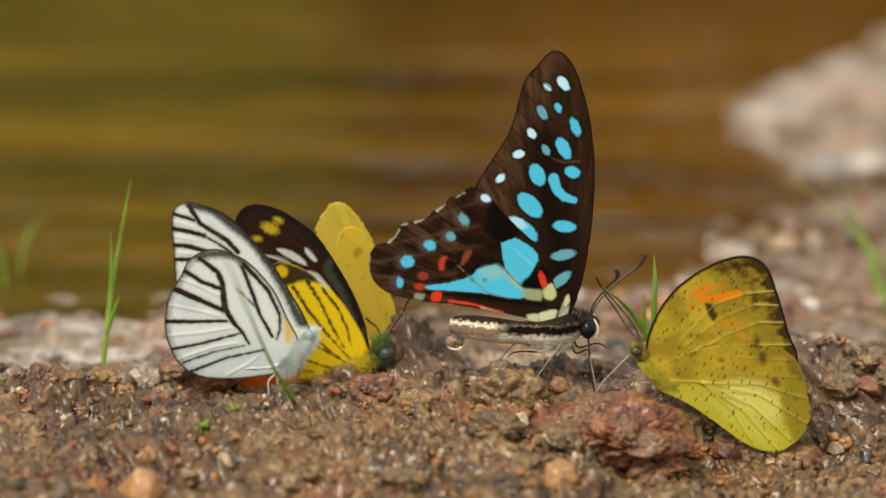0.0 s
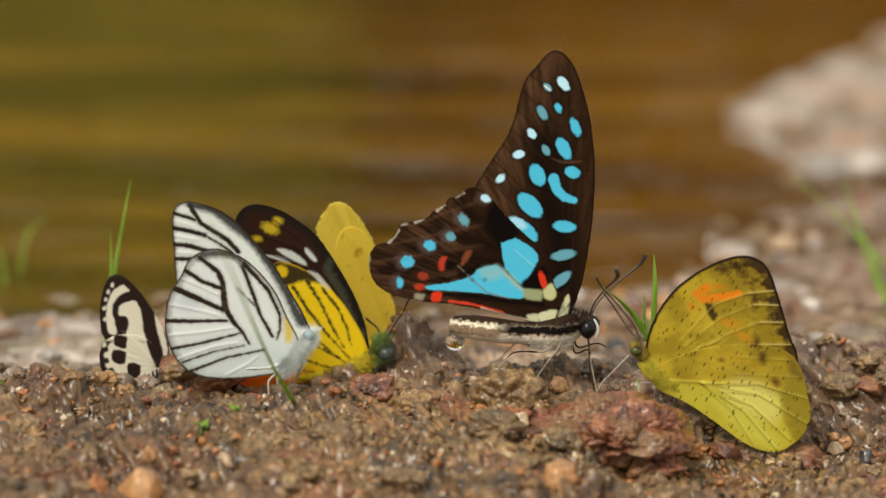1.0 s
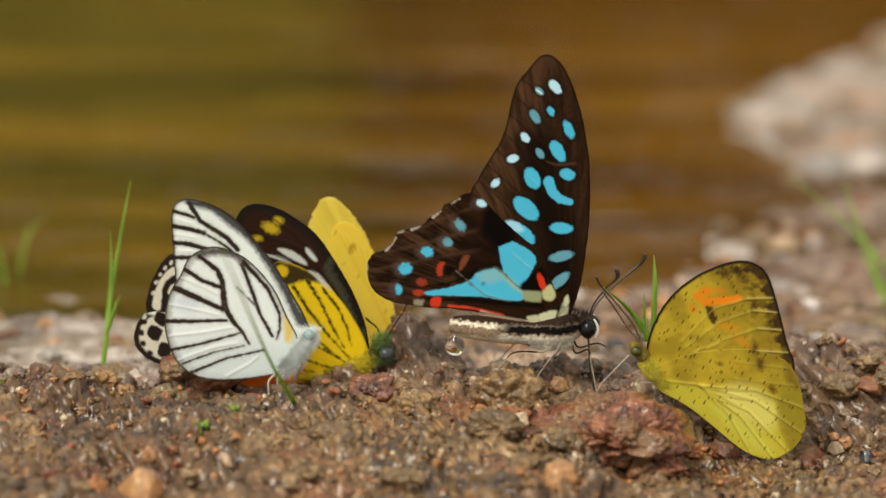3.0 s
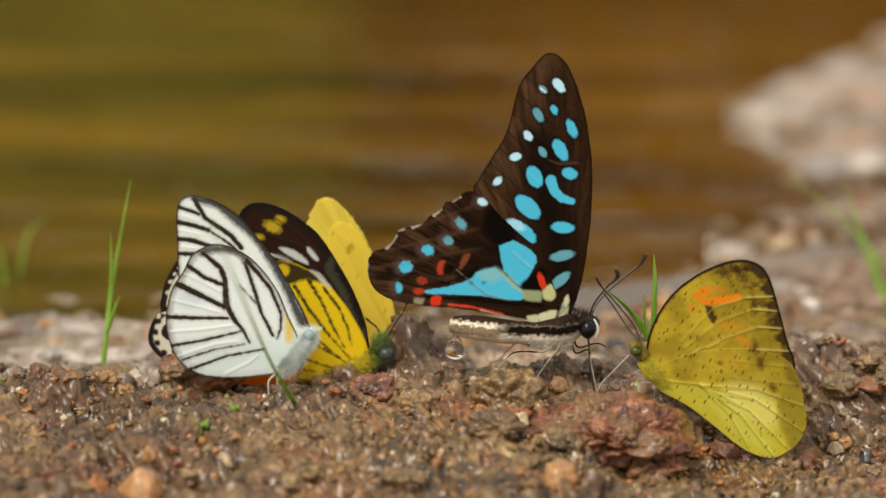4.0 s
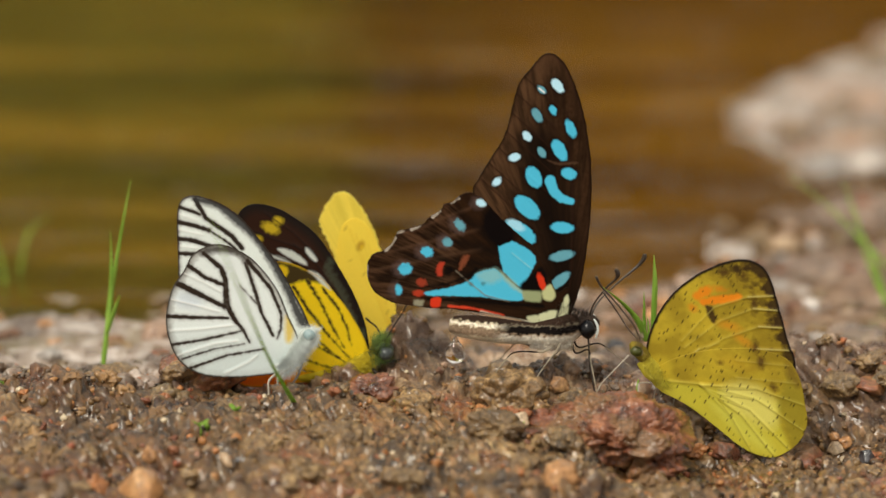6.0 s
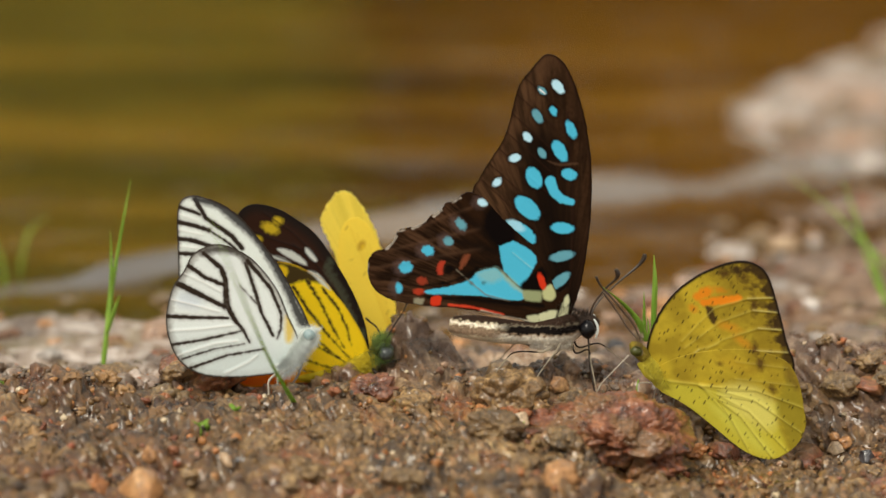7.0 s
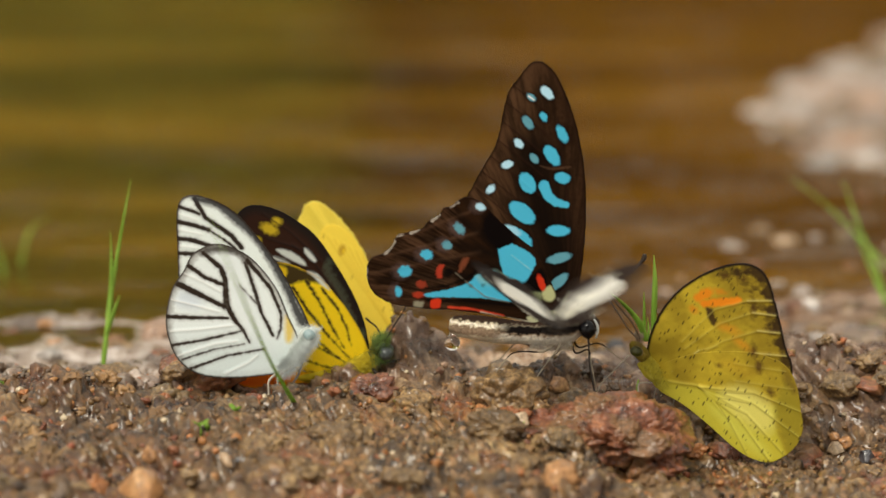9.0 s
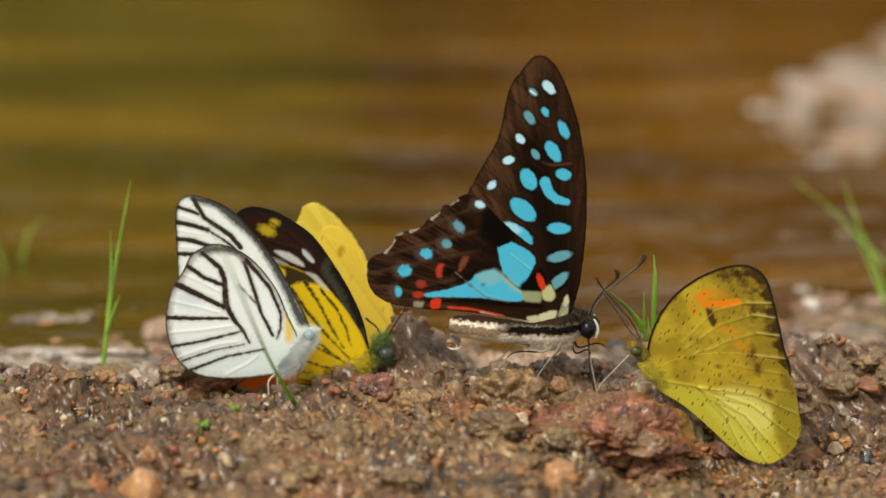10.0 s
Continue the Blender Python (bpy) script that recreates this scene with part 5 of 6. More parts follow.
def striped_fore_paint(P, loop):
    K, W = STRIPE_DARK, STRIPE_PALE
    p = Paint(P, K)
    p.patch([(224, 502), (236, 509), (222, 516), (208, 524), (199, 537), (197, 556), (203, 572), (205, 592), (192, 592), (187, 570), (187, 545), (194, 522), (208, 507)], W, 2.5)
    p.patch([(208, 548), (214, 538), (236, 532), (246, 546), (250, 565), (253, 585), (263, 614), (275, 645), (262, 668), (240, 660), (226, 620), (222, 590), (222, 562), (209, 560)], W, 2.5, 1.0, 5)
    p.patch([(271, 548), (284, 572), (292, 598), (296, 622), (292, 640), (286, 614), (278, 588)], W, 2.5)
    stripe_blocks(p)
    x, y = P[:, 0], P[:, 1]
    stripe_rim(p, loop, np.clip((250 - x) / 8, 0, 1))
    return p


def striped_hind_paint(P, loop):
    p = Paint(P, STRIPE_PALE)
    x, y = P[:, 0], P[:, 1]
    stripe_blocks(p)
    p.patch([(258, 600), (276, 612), (292, 640), (290, 654), (276, 648), (264, 622)], STRIPE_DARK, 2.5)
    for q in ((186, 620, 5, 5, 0), (188, 640, 5, 5, 0), (197, 657, 6, 5, 30), (214, 670, 7, 5, 10)):
        p.spot(*q, STRIPE_DARK, 2.5)
    stripe_rim(p, loop, np.clip((y - 601) / 6, 0, 1) * np.clip((258 - x) / 8, 0, 1))
    return p


def upper_fore_paint(P, loop):
    K, W = srgb(48, 36, 30), srgb(236, 234, 226)
    p = Paint(P, K)
    p.patch([(206, 552), (234, 528), (252, 552), (262, 600), (276, 645), (262, 658), (232, 640), (212, 606)], W, 4)
    p.vein([(290, 650), (210, 500)], 2, srgb(30, 22, 18), 3, 0.6, 1, 0.5)
    return p


def upper_hind_paint(P, loop):
    K, W = srgb(50, 38, 32), srgb(236, 234, 226)
    p = Paint(P, K)
    p.patch([(206, 596), (246, 598), (268, 630), (280, 652), (258, 664), (230, 654), (212, 630)], W, 5)
    return p


def build_striped(base_xyz, label):
    """Small black and white banded butterfly; four wings that can spread."""
    thing = new("striped_butterfly")
    tagged(thing, label, "butterfly", "puddling butterflies")
    thing.location = base_xyz
    d = Drawing(288, 655)
    hinge = (288, 655)
    fore = wing_mesh("striped_forewing", [(294, 655), (298, 610), (288, 583), (271, 556), (251, 526), (226, 500), (206, 489), (190, 494), (180, 514), (175, 545), (176, 570), (183, 600), (215, 630), (265, 655)],
                     hinge, striped_fore_paint, step=1.5, fringe=0.8)
    hind = wing_mesh("striped_hindwing", [(292, 658), (292, 640), (260, 600), (220, 592), (190, 601), (177, 622), (177, 648), (188, 668), (214, 681), (245, 683), (275, 676)], hinge, striped_hind_paint, step=1.5, fringe=0.8)
    wings = four_wings(thing, d, hinge, fore, hind, WING_PALE)
    upper_fore = wing_mesh("upper_side", [(292, 652), (296, 610), (287, 585), (270, 558), (250, 528), (226, 502), (206, 491), (191, 496), (182, 515), (177, 545), (178, 570), (185, 600), (215, 628), (265, 652)], hinge, upper_fore_paint, step=2.0)
    upper_hind = wing_mesh("upper_side", [(290, 656), (290, 641), (259, 602), (220, 594), (191, 603), (179, 622), (179, 648), (190, 666), (214, 679), (245, 681), (273, 674)], hinge, upper_hind_paint, step=2.0)
    for ob, me, side in zip(wings, (upper_fore, upper_fore, upper_hind, upper_hind), (1, -1, 1, -1)):
        link("upper_side", me, WING_PALE, ob, "dark brown upper wing side with a broad white band", (0, side * 0.065 * MM, 0))

    def bands(w):
        s = np.sin(w[:, 0] * 0.9) > 0.75
        return np.where(s[:, None], srgb(215, 212, 200), srgb(40, 32, 28))
    d.tube("abdomen", [(252, 676, 0, 3), (262, 671, 0, 8), (276, 662, 0, 10), (288, 655, 0, 9)], BODY, thing, colour=bands)
    d.tube("thorax", [(282, 660, 0, 9), (292, 655, 0, 12), (303, 650, 0, 8)], BODY, thing, colour=lambda w: np.tile(srgb(90, 84, 78), (len(w), 1)))
    head = d.tube("head", [(300, 650, 0, 5), (309, 647, 0, 8), (316, 646, 0, 3)], BODY, thing, colour=lambda w: np.tile(srgb(60, 54, 50), (len(w), 1)))
    for side in (-1, 1):
        d.tube("eye", [(304, 648, side * 0.5, 2), (309, 647, side * 0.65, 5), (314, 646, side * 0.5, 2)], EYE_BLACK, head)
        d.tube("antenna", [(311, 640, side * 0.3, 0.9), (328, 615, side * 1.5, 0.9), (345, 596, side * 2.4, 1.6)], CHITIN, head)
    for k in (-1, 0, 1):
        for side in (-1, 1):
            d.tube("leg", [(292 + 7 * k, 660, side * 0.5, 1.6), (292 + 16 * k, 672, side * 1.4, 1.3), (292 + 20 * k, 690, side * 2.0, 1.0)], CHITIN, thing, sides=6)
    return thing, wings


# ---- the insects in their places ----
JAY, JAY_WINGS = build_jay((19.39 * MM, 0, -0.27 * MM))
WHITE, WHITE_WINGS = build_white((-24.47 * MM, -4 * MM, -0.29 * MM))
JEZ, JEZ_WINGS = build_jezebel((-13.06 * MM, 8 * MM, -2.52 * MM))
LEMON, LEMON_WINGS = build_lemon((-8.66 * MM, 22 * MM, -0.46 * MM))
SULPHUR, SULPHUR_WINGS = build_sulphur((34.04 * MM, -4 * MM, -0.75 * MM))
STRIPED, STRIPED_WINGS = build_striped((-44.94 * MM, 8 * MM, 1.19 * MM), "small black and white banded butterfly walking on the mud")
FLIER, FLIER_WINGS = build_striped((-0.2, 0, 0.08), "small black and white banded butterfly in flight")
for ob, s in ((JEZ, 1.01), (LEMON, 1.027), (STRIPED, 1.01), (WHITE, 0.995), (SULPHUR, 0.995)):
    ob.scale = (s, s, s)


# ---- stones and clods ----
def stone_mesh(name, seed, rough=0.25, flat=1.0, level=4):
    bm = bmesh.new()
    bmesh.ops.create_icosphere(bm, subdivisions=level, radius=1.0)
    off = Vector((seed * 3.17, seed * 1.91, seed * 5.3))
    for v in bm.verts:
        n = v.co.normalized()
        k = 1 + rough * noise.noise(n * 1.3 + off) * 1.3 + rough * 0.6 * noise.noise(n * 3.1 + off) + rough * 0.35 * noise.noise(n * 7.0 + off) + rough * 0.2 * noise.noise(n * 15.0 + off)
        v.co = n * k
        # blunt facets
        for ax in ((0.7, -0.5, 0.5), (-0.6, -0.6, 0.55), (0.1, 0.2, 0.97), (0.9, 0.3, 0.3), (-0.9, 0.1, 0.2), (0.2, -0.95, 0.1)):
            a = Vector(ax).normalized()
            over = v.co.dot(a) - 0.68
            if over > 0:
                v.co -= a * over * 0.85
    me = bpy.data.meshes.new(name)
    bm.to_mesh(me)
    bm.free()
    me.shade_smooth()
    return me


STONE_SHAPES = [stone_mesh("stone_shape", k, 0.22 + 0.05 * (k % 3)) for k in range(7)]


def clod_mesh(seed, r, h, level=6):
    """A crumbly lump of dried and wetted clay, modelled at its true size (mm)."""
    bm = bmesh.new()
    bmesh.ops.create_icosphere(bm, subdivisions=level, radius=1.0)
    off = Vector((seed * 3.17, seed * 1.91, seed * 5.3))
    for v in bm.verts:
        n = v.co.normalized()
        q = Vector((n.x * r, n.y * r * 0.85, n.z * h)) / 5.0
        k = 1 + 0.34 * noise.noise(n * 1.4 + off) + 0.30 * abs(noise.noise(n * 2.3 + off))
        d = noise.voronoi(q * 2.6 + off)[0][0]
        e = noise.voronoi(q * 6.5 + off)[0][0]
        rough = 0.55 * (0.45 - d) + 0.26 * (0.4 - e) + 0.22 * noise.noise(q * 5.0 + off) + 0.13 * noise.noise(q * 11.0 + off) + 0.08 * noise.noise(q * 24.0 + off)
        v.co = Vector((n.x * r * k, n.y * r * 0.85 * k, n.z * h * k)) * MM + n * rough * MM * (1.15 if r < 9 else 1.6)
    me = bpy.data.meshes.new("clod")
    bm.to_mesh(me)
    bm.free()
    me.shade_smooth()
    return me


def put_stones(rows, mat, label, group):
    for k, (name, x, y, r, h) in enumerate(rows):
        if name == "clod":
            ob = link(name, clod_mesh(int(abs(x) * 7) + k, r, h, 7 if r > 8 else 6), mat)
        else:
            me = STONE_SHAPES[(int(abs(x) * 7) + k) % len(STONE_SHAPES)].copy()
            me.materials.clear()
            ob = link(name, me, mat)
            ob.scale = (r * MM, r * MM * 0.85, h * MM * 0.85)
        tagged(ob, label, "stone" if name != "clod" else "clod", group)
        ob.rotation_euler = (0.1 * math.sin(x), 0.15 * math.cos(y), x * 1.7 if name != "clod" else 0.3 * math.sin(x))
        ob.location = (x * MM, y * MM, ground_z(x, y) + 0.3 * h * MM)


put_stones([("clod", 27.5, -18.0, 10.6, 4.4), ("clod", 21.0, -22.5, 4.4, 2.4), ("clod", 33.0, -22.0, 4.2, 2.6), ("clod", -38.6, 4.5, 6.0, 3.8), ("clod", -11.3, -3.2, 4.3, 2.6), ("stone", 44.7, -6.6, 3.0, 2.0), ("stone", 57.0, -5.0, 4.6, 3.8), ("stone", 68.2, 3.6, 3.2, 1.9),
            ("stone", 15.4, -17.6, 2.0, 3.2), ("pebble", -42.4, -44.0, 1.5, 1.7), ("pebble", -29.1, -12.0, 2.2, 1.3), ("stone", 68.0, -26.0, 3.5, 2.2), ("stone", -26.5, -8.6, 3.0, 1.6), ("stone", 13.2, -21.5, 2.4, 1.2)],
           STONE_RUST, "rust-red clay stone, pitted and damp", "rust stones")
put_stones([("stone", 9.1, 1.6, 2.9, 2.9), ("clod", 10.6, -8.2, 5.4, 3.9), ("clod", 36.6, -2.4, 4.4, 4.0), ("clod", 20.8, -5.0, 4.2, 2.6), ("clod", -15.9, -26.9, 4.7, 2.1), ("clod", -62.5, -30.3, 3.4, 1.8),
            ("stone", 64.4, -8.2, 2.4, 1.5), ("stone", -7.2, -39.1, 3.0, 1.9), ("clod", 8.3, -24.5, 4.3, 2.1), ("clod", 33.8, -38.6, 3.8, 2.1)],
           STONE_BROWN, "wet brown mud clod with grit", "mud clods")
put_stones([("stone", -44.9, -50.5, 4.0, 4.2), ("pebble", -44.7, -32.6, 1.5, 1.7), ("stone", 17.5, -42.5, 3.6, 3.2), ("pebble", -34.9, -35.0, 1.0, 1.2), ("pebble", 64.0, -2.0, 1.3, 1.4), ("pebble", 62.3, -1.1, 1.3, 0.9), ("pebble", 18.5, 1.2, 1.8, 1.7)],
           STONE_ORANGE, "orange-brown pebble bedded in mud", "orange pebbles")
put_stones([("stone", 11.9, -19.8, 2.2, 1.9), ("pebble", 51.8, -7.5, 1.4, 1.1), ("pebble", 4.9, -24.1, 0.95, 0.64), ("pebble", 62.5, -2.0, 1.7, 1.6), ("pebble", 57.6, 1.0, 1.2, 0.9)],
           STONE_PALE, "pale cream pebble bedded in mud", "pale pebbles")
put_stones([("pebble", 66.9, -8.0, 1.5, 1.9), ("pebble", -30.8, -35.4, 1.03, 0.8), ("pebble", 29.3, 52, 2.2, 1.66)], STONE_DARK, "smooth black pebble on wet mud", "dark pebbles")


def scatter_pebbles(count, seed):
    """Loose pebbles of the water's edge, each its own stone."""
    rnd = random.Random(seed)
    mats = (STONE_PINK, STONE_BROWN, STONE_ORANGE, STONE_RUST, STONE_WHITE)
    words = ("pink-grey", "brown", "tan", "rust-red", "pale grey")
    made = {}
    while count:
        x = rnd.uniform(-95, 105)
        edge = float(shore_line(np.array([x]))[0])
        y = rnd.uniform(38, edge - 2)
        k, i = rnd.randrange(len(STONE_SHAPES)), rnd.randrange(5)
        if (k, i) not in made:
            me = STONE_SHAPES[k].copy()
            me.materials.clear()
            me.materials.append(mats[i])
            made[k, i] = me
        r = rnd.uniform(1.1, 2.8) * (1.6 if rnd.random() < 0.15 else 1)
        ob = link("pebble", made[k, i], None)
        tagged(ob, words[i] + " rounded pebble on the wet shore", "pebble", "shore pebbles")
        ob.scale = (r * MM, r * MM * rnd.uniform(0.7, 1), r * MM * rnd.uniform(0.35, 0.6))
        ob.rotation_euler = (0, 0, rnd.uniform(0, 6.3))
        ob.location = (x * MM, y * MM, ground_z(x, y) + 0.15 * r * MM)
        count -= 1


put_stones([("stone", 55.1, 149.8, 4.47, 1.99), ("stone", 70.9, 158.2, 1.82, 2.36)], STONE_WHITE, "pale grey flat stone at the wet shore", "shore stones")
put_stones([("stone", 64.6, 155.4, 3.96, 2.59)], STONE_PALE, "tan stone lying on the wet shore", "shore stones")
put_stones([("stone", 60.9, 165.6, 3.57, 2.02), ("stone", 76.2, 158.2, 3.33, 2.95), ("stone", 81.1, 133.3, 3.13, 2.30), ("stone", 67.0, 97.0, 1.50, 1.21), ("stone", -54.7, 56.5, 3.35, 1.58)], STONE_BROWN, "brown stone bedded in the wet shore", "shore stones")
put_stones([("stone", 62.2, 89.6, 2.29, 1.42), ("stone", 75.1, 130.6, 1.77, 1.15), ("stone", 34.8, 97.0, 2.01, 1.10)], STONE_RUST, "rust-red stone on the wet shore", "shore stones")
put_stones([("stone", 43.6, 120.0, 2.26, 1.70), ("stone", 29.7, 89.6, 2.49, 1.31), ("stone", 39.2, 107.1, 2.54, 1.67), ("stone", -49.1, 68.1, 4.37, 2.13)], STONE_PINK, "pink-grey stone bedded in the wet shore", "shore stones")


def bar_stones(count, seed):
    """Pale stones standing out of the gravel bar."""
    rnd = random.Random(seed)
    while count:
        x, y = rnd.uniform(58, 125), rnd.uniform(225, 430)
        z = ground_z(x, y)
        if z < WATER_Z + 0.3 * MM:
            continue
        r = rnd.uniform(2.5, 7)
        me = STONE_SHAPES[rnd.randrange(len(STONE_SHAPES))].copy()
        me.materials.clear()
        ob = link("pebble", me, rnd.choice((STONE_WHITE, STONE_WHITE, STONE_WHITE, STONE_PINK, STONE_BROWN)))
        tagged(ob, "pale grey stone on the low gravel bar", "pebble", "gravel bar stones")
        ob.scale = (r * MM, r * MM * 0.9, r * MM * rnd.uniform(0.15, 0.42))
        ob.rotation_euler = (0, 0, rnd.uniform(0, 6.3))
        ob.location = (x * MM, y * MM, z + 0.02 * r * MM)
        count -= 1


bar_stones(120, 3)
scatter_pebbles(170, 4)


def scatter_grit(count, seed):
    """Coarse sand and crumbs lying all over the mud."""
    rnd = np.random.RandomState(seed)
    bm = bmesh.new()
    bmesh.ops.create_icosphere(bm, subdivisions=1, radius=1.0)
    bm.verts.ensure_lookup_table()
    base = np.array([v.co[:] for v in bm.verts])
    tri = np.array([[v.index for v in f.verts] for f in bm.faces])
    bm.free()
    x, y = rnd.uniform(-80, 80, count), rnd.uniform(-66, 24, count)
    size = 0.16 + 0.55 * rnd.rand(count) ** 4 + (rnd.rand(count) < 0.06) * rnd.rand(count) * 0.6
    z = ground_height(x * MM, y * MM) / MM + size * 0.25
    jig = 1 + 0.5 * (rnd.rand(count, len(base), 1) - 0.5)
    stretch = rnd.uniform(0.65, 1.25, (count, 1, 3))
    v = (base[None] * jig * stretch * size[:, None, None] + np.stack([x, y, z], 1)[:, None]) * MM
    f = (tri[None] + (np.arange(count) * len(base))[:, None, None]).reshape(-1, 3)
    ob = link("grit", mesh("grit", v.reshape(-1, 3), f), GRIT)
    tagged(ob, "coarse sand and crumbs of brown and orange clay", "grit", kind="stuff")


scatter_grit(8500, 6)


def scatter_crumbs(count, seed, low, high, level):
    """Rounded crumbs of clay, half sunk in the mud."""
    rnd = np.random.RandomState(seed)
    bm = bmesh.new()
    bmesh.ops.create_icosphere(bm, subdivisions=level, radius=1.0)
    bm.verts.ensure_lookup_table()
    base = np.array([v.co[:] for v in bm.verts])
    tri = np.array([[v.index for v in f.verts] for f in bm.faces])
    shapes = []
    for k in range(16):
        off = Vector((k * 2.7, k * 1.3, k * 4.1))
        r = np.array([1 + 0.75 * noise.noise(v.co * 1.2 + off) + 0.45 * noise.noise(v.co * 2.6 + off) + 0.25 * noise.noise(v.co * 5.5 + off) for v in bm.verts])
        shapes.append(base * r[:, None])
    bm.free()
    shapes = np.array(shapes)[rnd.randint(0, 16, count)]
    x, y = rnd.uniform(-80, 80, count), rnd.uniform(-66, 16, count)
    size = low + (high - low) * rnd.rand(count) ** 2.2
    z = ground_height(x * MM, y * MM) / MM + size * 0.15
    a = rnd.rand(count) * 6.283
    c, s = np.cos(a)[:, None], np.sin(a)[:, None]
    v = np.stack([shapes[..., 0] * c - shapes[..., 1] * s, shapes[..., 0] * s + shapes[..., 1] * c, shapes[..., 2] * 0.75], 2)
    v = (v * size[:, None, None] + np.stack([x, y, z], 1)[:, None]) * MM
    f = (tri[None] + (np.arange(count) * len(base))[:, None, None]).reshape(-1, 3)
    ob = link("mud_crumbs", mesh("mud_crumbs", v.reshape(-1, 3), f), CRUMB)
    tagged(ob, "wet crumbs of brown clay lying on the ground", "mud", kind="stuff")


scatter_crumbs(1300, 12, 0.3, 0.9, 3)
scatter_crumbs(110, 13, 1.0, 2.0, 4)



# ---- grass ----
def blade(name, pts, width, label):
    """A grass blade along points (x, y, z in mm), folded along its middle."""
    run = curve_through([(*p, w) for p, w in zip(pts, width)], 8)
    verts, faces = [], []
    for k, (x, y, z, w) in enumerate(run):
        verts += [((x - w / 2) * MM, (y + w * 0.15) * MM, z * MM), (x * MM, (y - w * 0.12) * MM, z * MM), ((x + w / 2) * MM, (y + w * 0.15) * MM, z * MM)]
        if k:
            a = 3 * (k - 1)
            faces += [[a, a + 1, a + 4, a + 3], [a + 1, a + 2, a + 5, a + 4]]
    me = mesh(name, verts, faces)
    ob = link(name, me, GRASS)
    s = ob.modifiers.new("thick", "SOLIDIFY")
    s.thickness = 0.08 * MM
    return tagged(ob, label, "grass", "grass blades")


def scatter_clods(count, seed):
    """Lumps of wet clay half sunk in the mud, each its own."""
    rnd = random.Random(seed)
    shapes = [clod_mesh(100 + k, 2.2 + 0.35 * k, 1.5 + 0.2 * k, 5) for k in range(8)]
    for me in shapes:
        me.materials.append(CLOD)
    while count:
        x, y = rnd.uniform(-74, 74), rnd.uniform(-52, 14)
        # the places where the insects stand stay free
        if any(abs(x - a) < w and b - w < y < b + 8 for a, b, w in ((-27, -6, 9), (-14, 2, 7), (12, -1, 16), (36, -10, 8), (27, -14, 10), (47, -9, 11))):
            continue
        ob = link("clod", shapes[rnd.randrange(8)], None)
        tagged(ob, "small wet brown clay clod bedded in mud", "clod", "small clods")
        s = rnd.uniform(0.45, 1.0)
        ob.scale = (s, s, s * rnd.uniform(0.7, 1.0))
        ob.rotation_euler = (rnd.uniform(-0.3, 0.3), rnd.uniform(-0.3, 0.3), rnd.uniform(0, 6.3))
        ob.location = (x * MM, y * MM, ground_z(x, y) + 0.2 * MM * s)
        count -= 1


scatter_clods(70, 15)
blade("grass_blade", [(-56.0, 26.0, -4.2), (-54.3, 27.0, 9.8), (-52.6, 28.0, 20.0), (-51.1, 30.0, 28.2)], (0.95, 0.72, 0.5, 0.1), "slender green grass blade growing from wet mud")
blade("grass_blade", [(-55.0, 27.0, 6.0), (-54.3, 27.0, 11.7), (-54.3, 27.0, 20.2)], (0.7, 0.7, 0.1), "slender green grass blade growing from wet mud")
blade("grass_blade", [(-55.1, 26.0, 3.4), (-53.9, 25.0, 6.9), (-52.7, 24.0, 10.2)], (0.8, 0.8, 0.1), "slender green grass blade growing from wet mud")
blade("grass_blade", [(-23.2, -16.5, 1.4), (-26.2, -34.0, 11.7), (-29.3, -58.0, 26.3), (-32.7, -86.0, 43.3)], (0.9, 0.5, 0.34, 0.1), "slender green grass blade growing from wet mud")
blade("grass_blade", [(33.6, 6.0, 6.7), (33.7, 6.0, 12.2), (33.8, 6.0, 15.9), (33.6, 6.0, 20.3)], (0.9, 0.9, 0.8, 0.1), "slender green grass blade growing from wet mud")
blade("grass_blade", [(32.4, 4.0, 6.7), (31.1, 2.0, 10.3), (28.7, 0.0, 13.5), (25.3, -3.0, 16.9)], (1.2, 1.1, 0.8, 0.1), "slender green grass blade growing from wet mud")
blade("grass_blade", [(32.2, 5.0, 6.9), (32.1, 5.0, 10.6), (32.0, 5.0, 14.5)], (0.6, 0.5, 0.1), "slender green grass blade growing from wet mud")
blade("grass_blade", [(32.7, 5.0, 6.9), (32.8, 5.0, 8.3), (32.6, 5.0, 10.4)], (0.5, 0.4, 0.1), "slender green grass blade growing from wet mud")
blade("grass_blade", [(30.7, -6.0, -0.9), (30.6, -6.0, 1.1), (30.8, -6.0, 2.7)], (0.5, 0.4, 0.2), "slender green grass blade growing from wet mud")
blade("grass_blade", [(78.2, 90.0, -5.0), (76.4, 92.0, 1.7), (73.6, 95.0, 8.2), (71.1, 100.0, 15.4)], (0.9, 0.8, 0.5, 0.1), "slender green grass blade growing from wet mud")
blade("grass_blade", [(80.2, 100.0, -0.9), (75.5, 105.0, 3.2), (69.6, 108.0, 8.8), (62.1, 112.0, 14.3)], (0.7, 0.6, 0.45, 0.1), "slender green grass blade growing from wet mud")
blade("grass_blade", [(79.5, 80.0, -5.0), (76.6, 82.0, -1.4), (73.8, 85.0, 5.1), (71.5, 88.0, 9.5)], (0.9, 0.7, 0.45, 0.1), "slender green grass blade growing from wet mud")
blade("grass_blade", [(-78.6, 130.0, -11.2), (-77.6, 132.0, -4.1), (-76.2, 135.0, 0.1), (-73.3, 138.0, 1.7)], (0.5, 0.5, 0.4, 0.1), "slender green grass blade growing from wet mud")
